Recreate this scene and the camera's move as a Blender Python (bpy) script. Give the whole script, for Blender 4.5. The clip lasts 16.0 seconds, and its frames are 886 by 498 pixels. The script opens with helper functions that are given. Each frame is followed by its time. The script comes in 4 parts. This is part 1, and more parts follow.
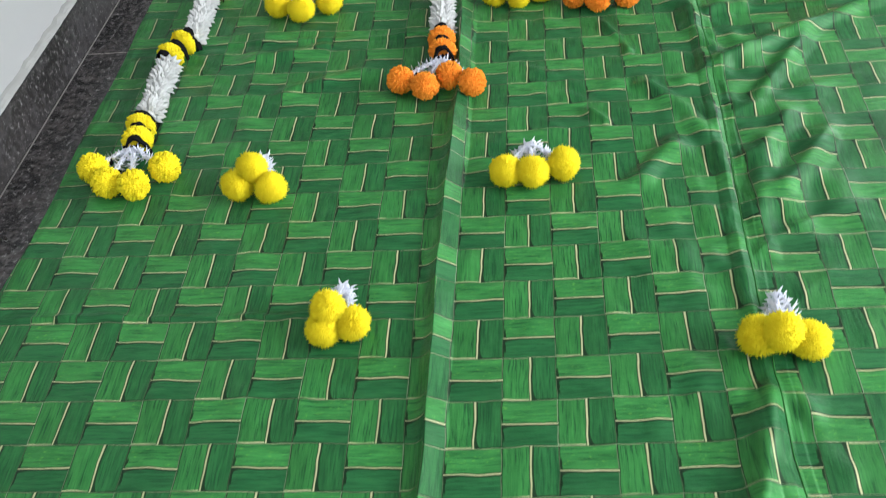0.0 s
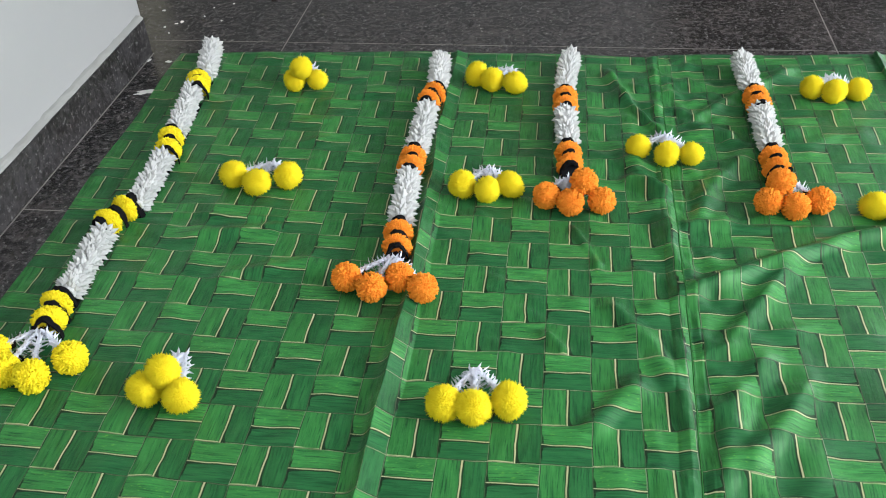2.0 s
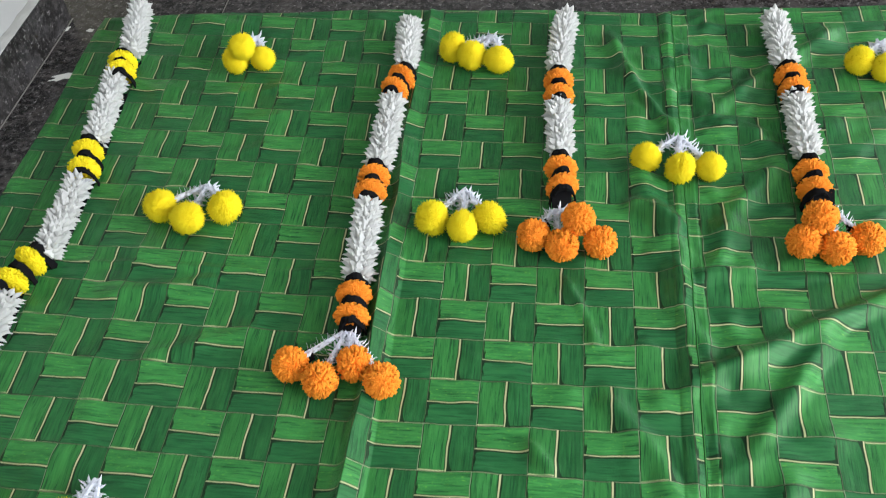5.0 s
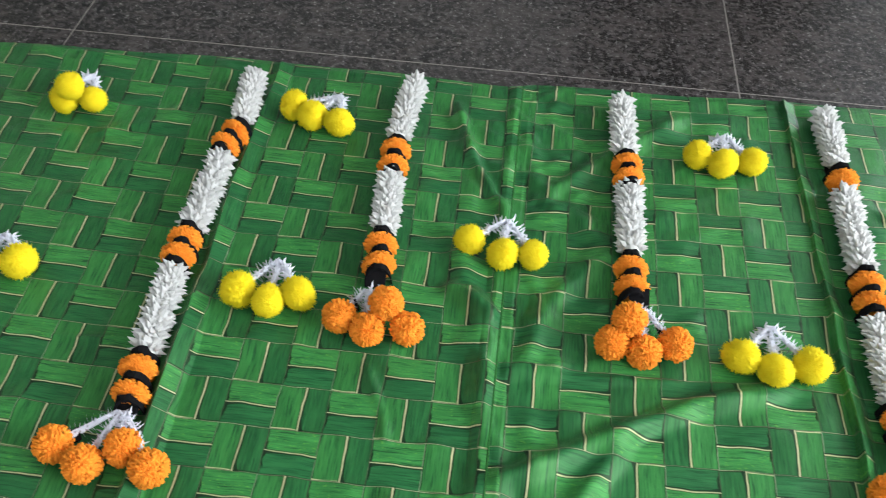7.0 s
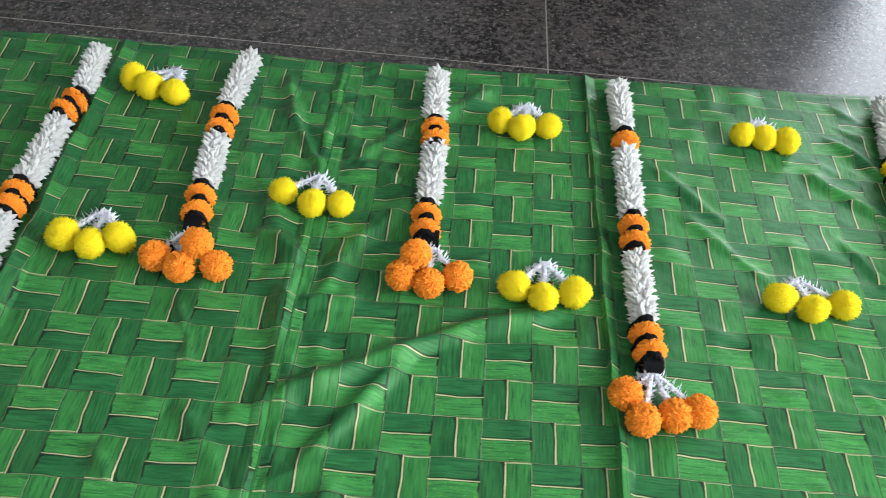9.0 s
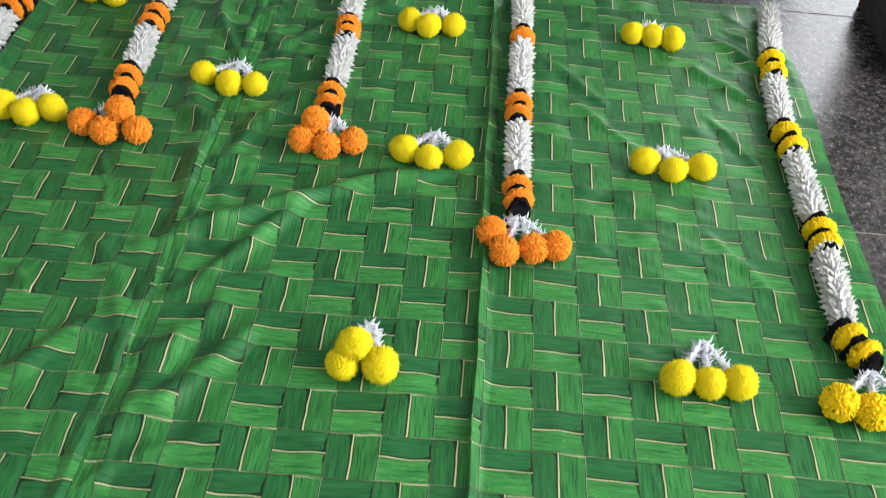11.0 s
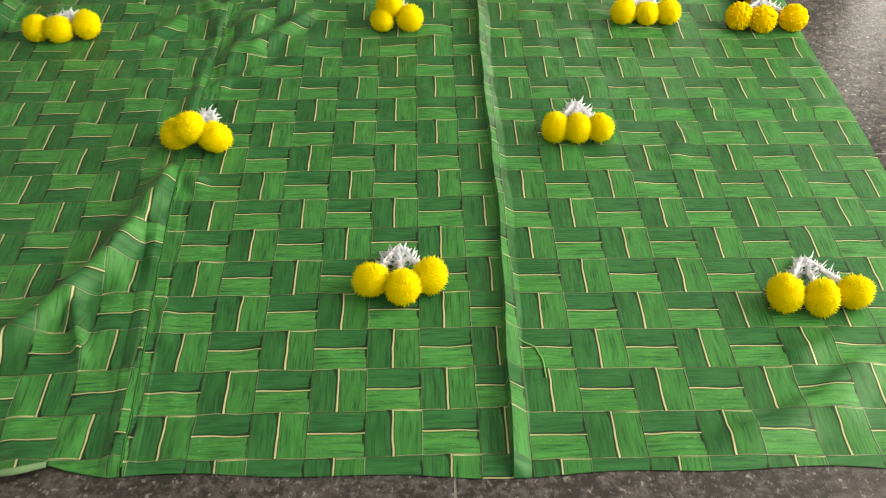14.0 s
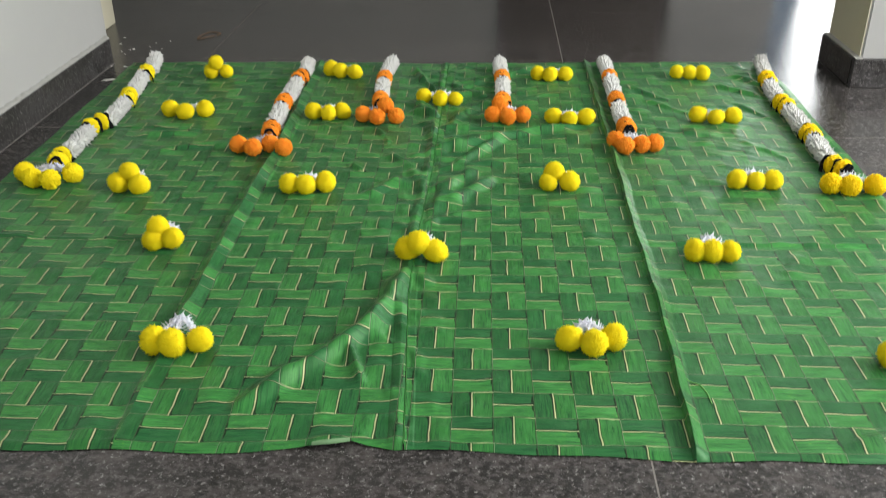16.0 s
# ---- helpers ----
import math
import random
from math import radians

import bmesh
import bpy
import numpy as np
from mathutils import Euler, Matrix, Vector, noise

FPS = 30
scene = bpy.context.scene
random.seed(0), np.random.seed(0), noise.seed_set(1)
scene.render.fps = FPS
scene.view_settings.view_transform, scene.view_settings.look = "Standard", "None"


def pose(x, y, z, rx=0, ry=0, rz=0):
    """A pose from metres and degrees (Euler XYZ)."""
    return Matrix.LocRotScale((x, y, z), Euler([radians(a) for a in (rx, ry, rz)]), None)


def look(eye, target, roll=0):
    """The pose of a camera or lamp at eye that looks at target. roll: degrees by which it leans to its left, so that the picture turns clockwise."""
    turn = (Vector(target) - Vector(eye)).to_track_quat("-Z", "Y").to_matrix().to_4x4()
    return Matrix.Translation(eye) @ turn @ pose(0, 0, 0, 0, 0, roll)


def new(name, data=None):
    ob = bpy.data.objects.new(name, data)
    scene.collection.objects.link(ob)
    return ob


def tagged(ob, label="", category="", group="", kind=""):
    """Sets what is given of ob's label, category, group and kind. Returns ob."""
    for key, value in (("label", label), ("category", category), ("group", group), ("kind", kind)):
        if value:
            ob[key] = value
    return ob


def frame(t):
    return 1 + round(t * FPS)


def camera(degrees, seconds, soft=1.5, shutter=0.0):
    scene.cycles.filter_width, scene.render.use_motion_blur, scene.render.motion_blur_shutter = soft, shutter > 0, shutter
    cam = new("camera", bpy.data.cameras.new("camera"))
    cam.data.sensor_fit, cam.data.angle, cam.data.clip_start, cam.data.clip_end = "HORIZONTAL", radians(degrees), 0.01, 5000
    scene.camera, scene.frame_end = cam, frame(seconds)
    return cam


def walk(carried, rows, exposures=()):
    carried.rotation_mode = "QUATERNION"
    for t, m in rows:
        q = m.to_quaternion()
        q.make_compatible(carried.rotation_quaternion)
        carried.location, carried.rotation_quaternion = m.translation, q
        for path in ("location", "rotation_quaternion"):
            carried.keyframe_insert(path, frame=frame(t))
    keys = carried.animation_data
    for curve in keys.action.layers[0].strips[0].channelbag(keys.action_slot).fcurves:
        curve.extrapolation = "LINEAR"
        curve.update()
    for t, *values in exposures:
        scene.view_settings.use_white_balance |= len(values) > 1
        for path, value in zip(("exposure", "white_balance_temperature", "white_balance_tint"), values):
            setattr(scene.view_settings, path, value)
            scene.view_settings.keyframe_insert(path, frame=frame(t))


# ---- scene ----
cam = camera(52.3, 16.0, soft=1.0, shutter=0.3)

# seconds, eye, target, roll
PATH = [
    (0, (-0.31, -0.118, 1.018), (-0.566, 1.265, -0.404), -8.9),
    (0.5, (-0.279, -0.051, 1.026), (-0.546, 1.395, -0.331), -7.1),
    (1, (-0.264, 0.011, 1.031), (-0.529, 1.491, -0.289), -5.2),
    (1.5, (-0.251, 0.077, 1.032), (-0.511, 1.609, -0.227), -4.1),
    (2, (-0.233, 0.131, 1.035), (-0.493, 1.679, -0.205), -3.3),
    (2.5, (-0.219, 0.185, 1.043), (-0.468, 1.718, -0.218), -2.8),
    (3, (-0.238, 0.281, 1.057), (-0.477, 1.733, -0.297), -2.6),
    (3.2, (-0.246, 0.318, 1.054), (-0.482, 1.72, -0.352), -3.1),
    (5.3, (-0.197, 0.652, 1.115), (-0.473, 1.951, -0.381), -7.3),
    (5.5, (-0.185, 0.686, 1.122), (-0.461, 2.009, -0.352), -7.4),
    (6, (-0.135, 0.72, 1.121), (-0.416, 2.087, -0.311), -5.5),
    (6.5, (-0.083, 0.728, 1.104), (-0.31, 2.106, -0.328), -1.8),
    (7, (-0.038, 0.729, 1.11), (-0.158, 2.083, -0.356), 2.4),
    (7.5, (-0.003, 0.694, 1.114), (-0.013, 2.031, -0.373), 5.0),
    (8, (0.077, 0.628, 1.133), (0.065, 1.965, -0.355), 5.1),
    (8.2, (0.087, 0.597, 1.141), (0.106, 1.943, -0.339), 6.1),
    (10.3, (0.409, 0.42, 1.154), (0.413, 1.878, -0.214), 5.3),
    (10.5, (0.41, 0.365, 1.142), (0.422, 1.817, -0.234), 5.4),
    (11, (0.437, 0.251, 1.113), (0.43, 1.655, -0.312), 5.1),
    (11.5, (0.464, 0.175, 1.079), (0.459, 1.548, -0.375), 3.0),
    (12, (0.518, 0.054, 1.041), (0.525, 1.334, -0.496), 1.5),
    (12.5, (0.514, -0.098, 1.024), (0.53, 1.172, -0.521), 0.5),
    (13, (0.464, -0.231, 1.01), (0.502, 1.082, -0.498), 2.0),
    (13.5, (0.4, -0.433, 0.982), (0.449, 0.937, -0.475), 0.5),
    (14, (0.372, -0.61, 0.976), (0.425, 0.831, -0.409), 1.2),
    (14.5, (0.342, -0.79, 1.002), (0.359, 0.778, -0.24), 2.2),
    (15, (0.267, -0.921, 0.988), (0.179, 0.749, -0.109), 0.8),
    (15.5, (0.154, -1.066, 0.984), (0.073, 0.625, -0.081), -1.1),
    (16, (0.138, -1.164, 1.013), (0.04, 0.595, 0.067), -0.4),
]
walk(cam, [(t, look(eye, target, roll)) for t, eye, target, roll in PATH],
     [(0, 0.2, 6200, 10), (3, 0.14, 6250, 10), (5.5, 0.14, 6300, 10), (8, 0.13, 6250, 10), (10.5, -0.03, 6350, 10), (11, -0.05, 6500, 10), (12, -0.1, 6900, 9), (12.5, -0.12, 7600, 9), (13.2, -0.12, 8300, 10),
      (14.5, -0.1, 8000, 9), (15.2, -0.12, 7500, 9), (15.6, -0.1, 7000, 8), (16, -0.06, 6800, 9)])

# ---------------------------------------------------------------- light
world = bpy.data.worlds.new("world")
scene.world = world
world.use_nodes = True
wn = world.node_tree
sky = wn.nodes.new("ShaderNodeTexSky")
sky.sky_type, sky.sun_disc = "NISHITA", False
sky.sun_elevation, sky.sun_rotation = radians(48), radians(120)
wn.links.new(sky.outputs[0], wn.nodes["Background"].inputs[0])
wn.nodes["Background"].inputs[1].default_value = 0.12


def opening_light(name, eye, target, w, h, watts, colour):
    """Daylight that enters through one opening of the room."""
    data = bpy.data.lights.new(name, "AREA")
    data.shape, data.size, data.size_y, data.energy, data.color = "RECTANGLE", w, h, watts, colour
    ob = new(name, data)
    ob.matrix_world = look(eye, target)
    return ob


opening_light("daylight_side_window", (3.34, 0.35, 1.75), (0, 0.35, 1.7), 3.0, 1.5, 252, (0.97, 0.985, 1.0))
opening_light("daylight_end_doorway", (2.42, 3.86, 1.2), (2.42, 0, 1.15), 1.25, 2.2, 57, (0.95, 0.98, 1.0))
# added fill from an unseen opening behind the camera, lightens near sides
opening_light("daylight_front_window", (0.4, -3.34, 1.9), (0.4, 0, 1.6), 3.0, 1.3, 36, (0.97, 0.985, 1.0))


# ---------------------------------------------------------------- node helpers
class Graph:
    """A short way to write node trees."""

    def __init__(self, name, rough=0.5, spec=0.5, metal=0.0):
        self.mat = bpy.data.materials.new(name)
        self.mat.use_nodes = True
        self.t = self.mat.node_tree
        self.bsdf = self.t.nodes["Principled BSDF"]
        self.bsdf.inputs["Roughness"].default_value = rough
        self.bsdf.inputs["Specular IOR Level"].default_value = spec
        self.bsdf.inputs["Metallic"].default_value = metal

    def plug(self, sock, v):
        if isinstance(v, bpy.types.NodeSocket):
            self.t.links.new(v, sock)
        elif v is not None:
            sock.default_value = v

    def m(self, op, a, b=None, c=None, clamp=False):
        n = self.t.nodes.new("ShaderNodeMath")
        n.operation, n.use_clamp = op, clamp
        for s, v in zip(n.inputs, (a, b, c)):
            self.plug(s, v)
        return n.outputs[0]

    def mix(self, f, a, b):
        n = self.t.nodes.new("ShaderNodeMix")
        n.data_type = "RGBA"
        self.plug(n.inputs[0], f)
        self.plug(n.inputs[6], a if isinstance(a, bpy.types.NodeSocket) else (*a, 1))
        self.plug(n.inputs[7], b if isinstance(b, bpy.types.NodeSocket) else (*b, 1))
        return n.outputs[2]

    def mixf(self, f, a, b):
        return self.m("ADD", self.m("MULTIPLY", a, self.m("SUBTRACT", 1.0, f)), self.m("MULTIPLY", b, f))

    def coord(self, kind="Object"):
        return self.t.nodes.new("ShaderNodeTexCoord").outputs[kind]

    def xyz(self, x, y, z=0.0):
        n = self.t.nodes.new("ShaderNodeCombineXYZ")
        for s, v in zip(n.inputs, (x, y, z)):
            self.plug(s, v)
        return n.outputs[0]

    def split(self, v):
        n = self.t.nodes.new("ShaderNodeSeparateXYZ")
        self.plug(n.inputs[0], v)
        return n.outputs

    def noise(self, v, scale, detail=3.0, rough=0.55):
        n = self.t.nodes.new("ShaderNodeTexNoise")
        self.plug(n.inputs["Vector"], v)
        n.inputs["Scale"].default_value, n.inputs["Detail"].default_value, n.inputs["Roughness"].default_value = scale, detail, rough
        return n.outputs[0]

    def white(self, v):
        n = self.t.nodes.new("ShaderNodeTexWhiteNoise")
        n.noise_dimensions = "3D"
        self.plug(n.inputs["Vector"], v)
        return n.outputs[0]

    def ramp(self, f, *stops):
        n = self.t.nodes.new("ShaderNodeValToRGB")
        self.plug(n.inputs[0], f)
        e = n.color_ramp.elements
        while len(e) < len(stops):
            e.new(0.5)
        for el, (p, c) in zip(e, stops):
            el.position, el.color = p, (*c, 1) if isinstance(c, tuple) else (c, c, c, 1)
        return n.outputs[0]

    def band(self, v, lo, hi, soft=0.01):
        """1 where v lies between lo and hi."""
        off = lambda x, d: self.m("ADD", x, d) if isinstance(x, bpy.types.NodeSocket) else x + d
        n1 = self.t.nodes.new("ShaderNodeMapRange")
        n1.interpolation_type = "SMOOTHSTEP"
        for s, x in zip(n1.inputs, (v, off(lo, -soft), off(lo, soft), 0, 1)):
            self.plug(s, x)
        n2 = self.t.nodes.new("ShaderNodeMapRange")
        n2.interpolation_type = "SMOOTHSTEP"
        for s, x in zip(n2.inputs, (v, off(hi, -soft), off(hi, soft), 1, 0)):
            self.plug(s, x)
        return self.m("MULTIPLY", n1.outputs[0], n2.outputs[0])

    def bump(self, h, strength=0.3, dist=0.01):
        n = self.t.nodes.new("ShaderNodeBump")
        n.inputs["Strength"].default_value, n.inputs["Distance"].default_value = strength, dist
        self.plug(n.inputs["Height"], h)
        self.plug(self.bsdf.inputs["Normal"], n.outputs[0])

    def done(self, colour, rough=None):
        self.plug(self.bsdf.inputs["Base Color"], colour if isinstance(colour, bpy.types.NodeSocket) else (*colour, 1))
        if rough is not None:
            self.plug(self.bsdf.inputs["Roughness"], rough)
        return self.mat


# ---------------------------------------------------------------- materials
def leaf_print():
    """Woven banana leaves printed on satin; the map counts cells, and cells of even sum stand upright."""
    g = Graph("leaf_print_satin", 0.42, 0.34)
    g.bsdf.inputs["Specular Tint"].default_value = (0.54, 0.94, 0.48, 1)
    u, v, _ = g.split(g.coord("UV"))
    wob = g.noise(g.xyz(u, v), 0.55, 1.0)
    wob2 = g.noise(g.xyz(v, u, 7.0), 0.5, 1.0)
    u = g.m("ADD", u, g.m("MULTIPLY", g.m("SUBTRACT", wob, 0.5), 0.04))
    v = g.m("ADD", v, g.m("MULTIPLY", g.m("SUBTRACT", wob2, 0.5), 0.04))
    small = g.noise(g.xyz(u, v, 20.0), 1.9, 1.0)
    small2 = g.noise(g.xyz(v, u, 31.0), 1.9, 1.0)
    u = g.m("ADD", u, g.m("MULTIPLY", g.m("SUBTRACT", small, 0.5), 0.05))
    v = g.m("ADD", v, g.m("MULTIPLY", g.m("SUBTRACT", small2, 0.5), 0.05))
    i, j = g.m("FLOOR", u), g.m("FLOOR", v)
    fu, fv = g.m("SUBTRACT", u, i), g.m("SUBTRACT", v, j)
    flat = g.m("FLOORED_MODULO", g.m("ADD", i, j), 2.0)
    # a runs across a leaf from its light half to its dark half, b along it
    a = g.mixf(flat, fu, g.m("SUBTRACT", 1.0, fv))
    b = g.mixf(flat, fv, fu)
    cell = g.xyz(i, j, 3.0)
    rnd = g.white(cell)
    rnd2 = g.white(g.xyz(j, i, 11.0))
    seed = g.m("MULTIPLY", rnd, 40.0)
    bend = g.m("MULTIPLY", g.m("SUBTRACT", g.noise(g.xyz(b, seed), 1.5, 1.0), 0.5), g.mixf(flat, 0.03, 0.055))
    mid = g.m("ADD", a, bend)
    dark = g.band(mid, 0.5, 2.0, 0.02)
    streak = g.noise(g.xyz(g.m("MULTIPLY", a, 10.0), g.m("MULTIPLY", b, 1.3), seed), 1.0, 3.0, 0.6)
    hair = g.noise(g.xyz(g.m("MULTIPLY", a, 30.0), g.m("MULTIPLY", b, 1.6), g.m("ADD", seed, 9.0)), 1.0, 3.0, 0.6)
    streak = g.mixf(0.45, streak, hair)
    vein = g.m("MULTIPLY", g.ramp(hair, (0.33, 1.0), (0.45, 0.0)), 0.75)
    broad = g.noise(g.xyz(g.m("MULTIPLY", a, 3.2), g.m("MULTIPLY", b, 1.1), g.m("ADD", seed, 5.0)), 1.0, 2.0)
    light_c = g.mix(g.ramp(streak, (0.36, 0.0), (0.66, 1.0)), (0.022, 0.128, 0.032), (0.050, 0.238, 0.055))
    dark_c = g.mix(g.ramp(streak, (0.34, 0.0), (0.68, 1.0)), (0.009, 0.066, 0.024), (0.021, 0.122, 0.040))
    col = g.mix(g.m("MULTIPLY", dark, g.mixf(flat, 0.70, 0.88)), light_c, dark_c)
    shade = g.m("ADD", g.mixf(flat, 0.63, 0.77), g.m("ADD", g.m("MULTIPLY", broad, 0.38), g.m("MULTIPLY", rnd2, 0.16)))
    sh = g.t.nodes.new("ShaderNodeVectorMath")
    sh.operation = "SCALE"
    g.plug(sh.inputs[0], col)
    g.plug(sh.inputs["Scale"], shade)
    col = sh.outputs[0]
    # yellow flecks of the lit half of the lying leaves
    fleck = g.noise(g.xyz(g.m("MULTIPLY", a, 26.0), g.m("MULTIPLY", b, 9.0), seed), 1.0, 2.0, 0.7)
    fl = g.m("MULTIPLY", g.m("MULTIPLY", g.ramp(fleck, (0.60, 0.0), (0.72, 0.5)), flat), g.m("SUBTRACT", 1.0, dark))
    col = g.mix(fl, col, (0.16, 0.42, 0.05))
    col = g.mix(vein, col, (0.008, 0.055, 0.020))
    # seams between the leaves
    edge = g.m("MAXIMUM", g.m("SUBTRACT", 1.0, g.band(a, 0.015, 0.985, 0.010)), g.m("SUBTRACT", 1.0, g.band(b, 0.015, 0.985, 0.010)))
    col = g.mix(g.m("MULTIPLY", edge, g.ramp(g.noise(g.xyz(u, v, 15.0), 3.5, 2.0), (0.36, 0.6), (0.55, 1.0))), col, (0.004, 0.014, 0.006))
    # a thin pale thread lies in the upright seams and some of the level ones
    ju = g.m("MULTIPLY", g.m("SUBTRACT", 1.0, g.band(fu, 0.001, 0.989, 0.005)), g.ramp(g.noise(g.xyz(v, u, 9.0), 1.1, 1.0), (0.40, 0.45), (0.62, 1.0)))
    jv = g.m("MULTIPLY", g.m("SUBTRACT", 1.0, g.band(fv, 0.005, 0.991, 0.005)), g.ramp(g.noise(g.xyz(u, v, 4.0), 0.9, 1.0), (0.42, 0.35), (0.6, 0.95)))
    col = g.mix(g.m("MULTIPLY", g.m("MAXIMUM", g.m("MULTIPLY", ju, 0.28), jv), 0.75), col, (0.36, 0.39, 0.23))
    pale = g.m("MULTIPLY", g.m("SUBTRACT", 1.0, g.band(b, -1.0, 0.985, 0.010)), g.ramp(rnd, (0.2, 0.3), (0.8, 0.8)))
    col = g.mix(g.m("MULTIPLY", pale, flat), col, (0.20, 0.27, 0.16))
    foot = g.m("MULTIPLY", g.band(b, 0.012, 0.034, 0.008), g.m("SUBTRACT", 1.0, flat))
    foot = g.m("MULTIPLY", foot, g.ramp(g.noise(g.xyz(a, seed, 2.0), 1.6, 1.0), (0.35, 0.15), (0.6, 0.95)))
    col = g.mix(g.m("MULTIPLY", foot, g.band(a, -1.0, 0.52, 0.01)), col, (0.46, 0.46, 0.25))
    col = g.mix(g.m("MULTIPLY", foot, g.band(a, 0.52, 2.0, 0.01)), col, (0.012, 0.035, 0.014))
    # black ink strokes at one end of the lying leaves
    ink = g.m("MULTIPLY", g.band(b, g.m("MULTIPLY", g.noise(g.xyz(a, seed, 6.0), 7.0, 2.0), 0.02), g.m("MULTIPLY", g.noise(g.xyz(a, seed, 8.0), 5.0, 2.0), 0.085), 0.005), g.band(a, 0.28, 0.86, 0.06))
    col = g.mix(g.m("MULTIPLY", g.m("MULTIPLY", ink, flat), 0.9), col, (0.003, 0.007, 0.004))
    # the rib, with its own dark line that thickens to a blot at one end
    rib_w = g.m("ADD", g.mixf(flat, 0.014, 0.008), g.m("MULTIPLY", b, 0.011))
    rib = g.band(mid, g.m("SUBTRACT", 0.5, 0.004), g.m("ADD", 0.506, rib_w), 0.010)
    under_w = g.m("ADD", 0.030, g.m("MULTIPLY", g.m("POWER", g.m("SUBTRACT", 1.0, b), 9.0), 0.075))
    start = g.m("ADD", 0.510, rib_w)
    under = g.band(mid, start, g.m("ADD", start, under_w), 0.008)
    col = g.mix(g.m("MULTIPLY", under, 0.9), col, (0.006, 0.014, 0.008))
    col = g.mix(g.m("MULTIPLY", g.band(mid, 0.478, 0.5, 0.008), 0.75), col, (0.008, 0.020, 0.010))
    col = g.mix(rib, col, g.mix(rnd2, (0.48, 0.46, 0.26), (0.40, 0.40, 0.21)))
    # the weave of the thread
    p = g.coord("UV")
    thread = g.noise(p, 55.0, 2.0)
    g.bump(g.m("ADD", g.m("MULTIPLY", thread, 0.35), g.m("MULTIPLY", g.noise(p, 1.6, 4.0, 0.6), 1.6)), 0.42, 0.003)
    g.bsdf.inputs["Sheen Weight"].default_value = 0.02
    g.bsdf.inputs["Sheen Roughness"].default_value = 0.4
    return g.done(col, g.ramp(g.noise(p, 3.0, 3.0), (0.3, 0.34), (0.7, 0.43)))


def granite(name, dark, pale, rough, tint):
    g = Graph(name, rough, 0.5)
    p = g.coord("Object")
    info = g.t.nodes.new("ShaderNodeObjectInfo")
    px, py, pz = g.split(p)
    q = g.xyz(g.m("ADD", px, g.m("MULTIPLY", info.outputs["Random"], 17.0)), py, pz)
    s = g.xyz(px, g.m("MULTIPLY", py, 1.15), pz)
    fine = g.noise(s, 62.0, 6.0, 0.78)
    mid = g.noise(s, 17.0, 4.0, 0.7)
    big = g.noise(q, 2.3, 4.0, 0.6)
    f = g.m("ADD", fine, g.m("MULTIPLY", g.m("SUBTRACT", mid, 0.5), 0.35))
    col = g.mix(g.ramp(f, (0.46, 0.0), (0.66, 1.0)), dark, pale)
    col = g.mix(g.m("MULTIPLY", g.ramp(mid, (0.48, 0.0), (0.64, 1.0)), 0.6), col, tint)
    col = g.mix(g.m("MULTIPLY", g.ramp(big, (0.40, 0.0), (0.70, 1.0)), 0.35), col, (pale[0] * 0.7, pale[1] * 0.66, pale[2] * 0.64))
    speck = g.noise(g.xyz(py, px, pz), 105.0, 3.0, 0.7)
    col = g.mix(g.ramp(speck, (0.58, 0.0), (0.70, 0.8)), col, (0.25, 0.24, 0.235))
    r = g.m("ADD", rough - 0.05, g.m("MULTIPLY", g.noise(q, 6.0, 5.0, 0.65), 0.12))
    g.bump(g.m("ADD", fine, g.m("MULTIPLY", g.noise(s, 30.0, 3.0), 2.0)), 0.22, 0.002)
    return g.done(col, r)


def paint(name, c, rough=0.6):
    g = Graph(name, rough, 0.35)
    p = g.coord("Object")
    n = g.noise(p, 1.6, 5.0, 0.6)
    f = g.noise(p, 34.0, 3.0)
    col = g.mix(g.ramp(n, (0.3, 0.0), (0.75, 1.0)), c, tuple(x * 0.93 for x in c))
    g.bump(f, 0.15, 0.002)
    return g.done(col)


def petals(name, low, high, rough=0.75, glow=0.0, soft=0.0):
    g = Graph(name, rough, 0.25)
    geo = g.t.nodes.new("ShaderNodeNewGeometry")
    n = g.noise(g.coord("Object"), 90.0, 2.0)
    f = g.m("ADD", g.m("MULTIPLY", geo.outputs["Random Per Island"], 0.7), g.m("MULTIPLY", n, 0.4), clamp=True)
    g.bsdf.inputs["Sheen Weight"].default_value = glow
    g.bsdf.inputs["Sheen Roughness"].default_value = 0.6
    g.bsdf.inputs["Sheen Tint"].default_value = (*(min(1.0, c * 1.1) for c in high), 1)
    g.bsdf.inputs["Subsurface Weight"].default_value = soft
    g.bsdf.inputs["Subsurface Radius"].default_value = (0.030, 0.026, 0.006)
    g.bsdf.inputs["Subsurface Scale"].default_value = 1.0
    return g.done(g.mix(f, low, high))


CLOTH = leaf_print()
FLOOR = granite("speckled_granite", (0.012, 0.0112, 0.011), (0.108, 0.100, 0.099), 0.20, (0.054, 0.046, 0.043))
SKIRT = granite("black_granite", (0.010, 0.0092, 0.009), (0.080, 0.074, 0.072), 0.42, (0.050, 0.048, 0.050))
GROUT = paint("pale_grout", (0.19, 0.175, 0.16), 0.85)
MORTAR = paint("dusty_mortar", (0.17, 0.16, 0.15), 0.9)
WALL = paint("off_white_paint", (0.38, 0.38, 0.37))
PLASTER = paint("white_ceiling_plaster", (0.78, 0.78, 0.76), 0.8)
CREAM = paint("cream_tone", (0.50, 0.47, 0.36))
CEMENT = paint("grey_cement", (0.33, 0.33, 0.31), 0.9)
STAIN = paint("dusty_stain", (0.070, 0.066, 0.060), 0.6)
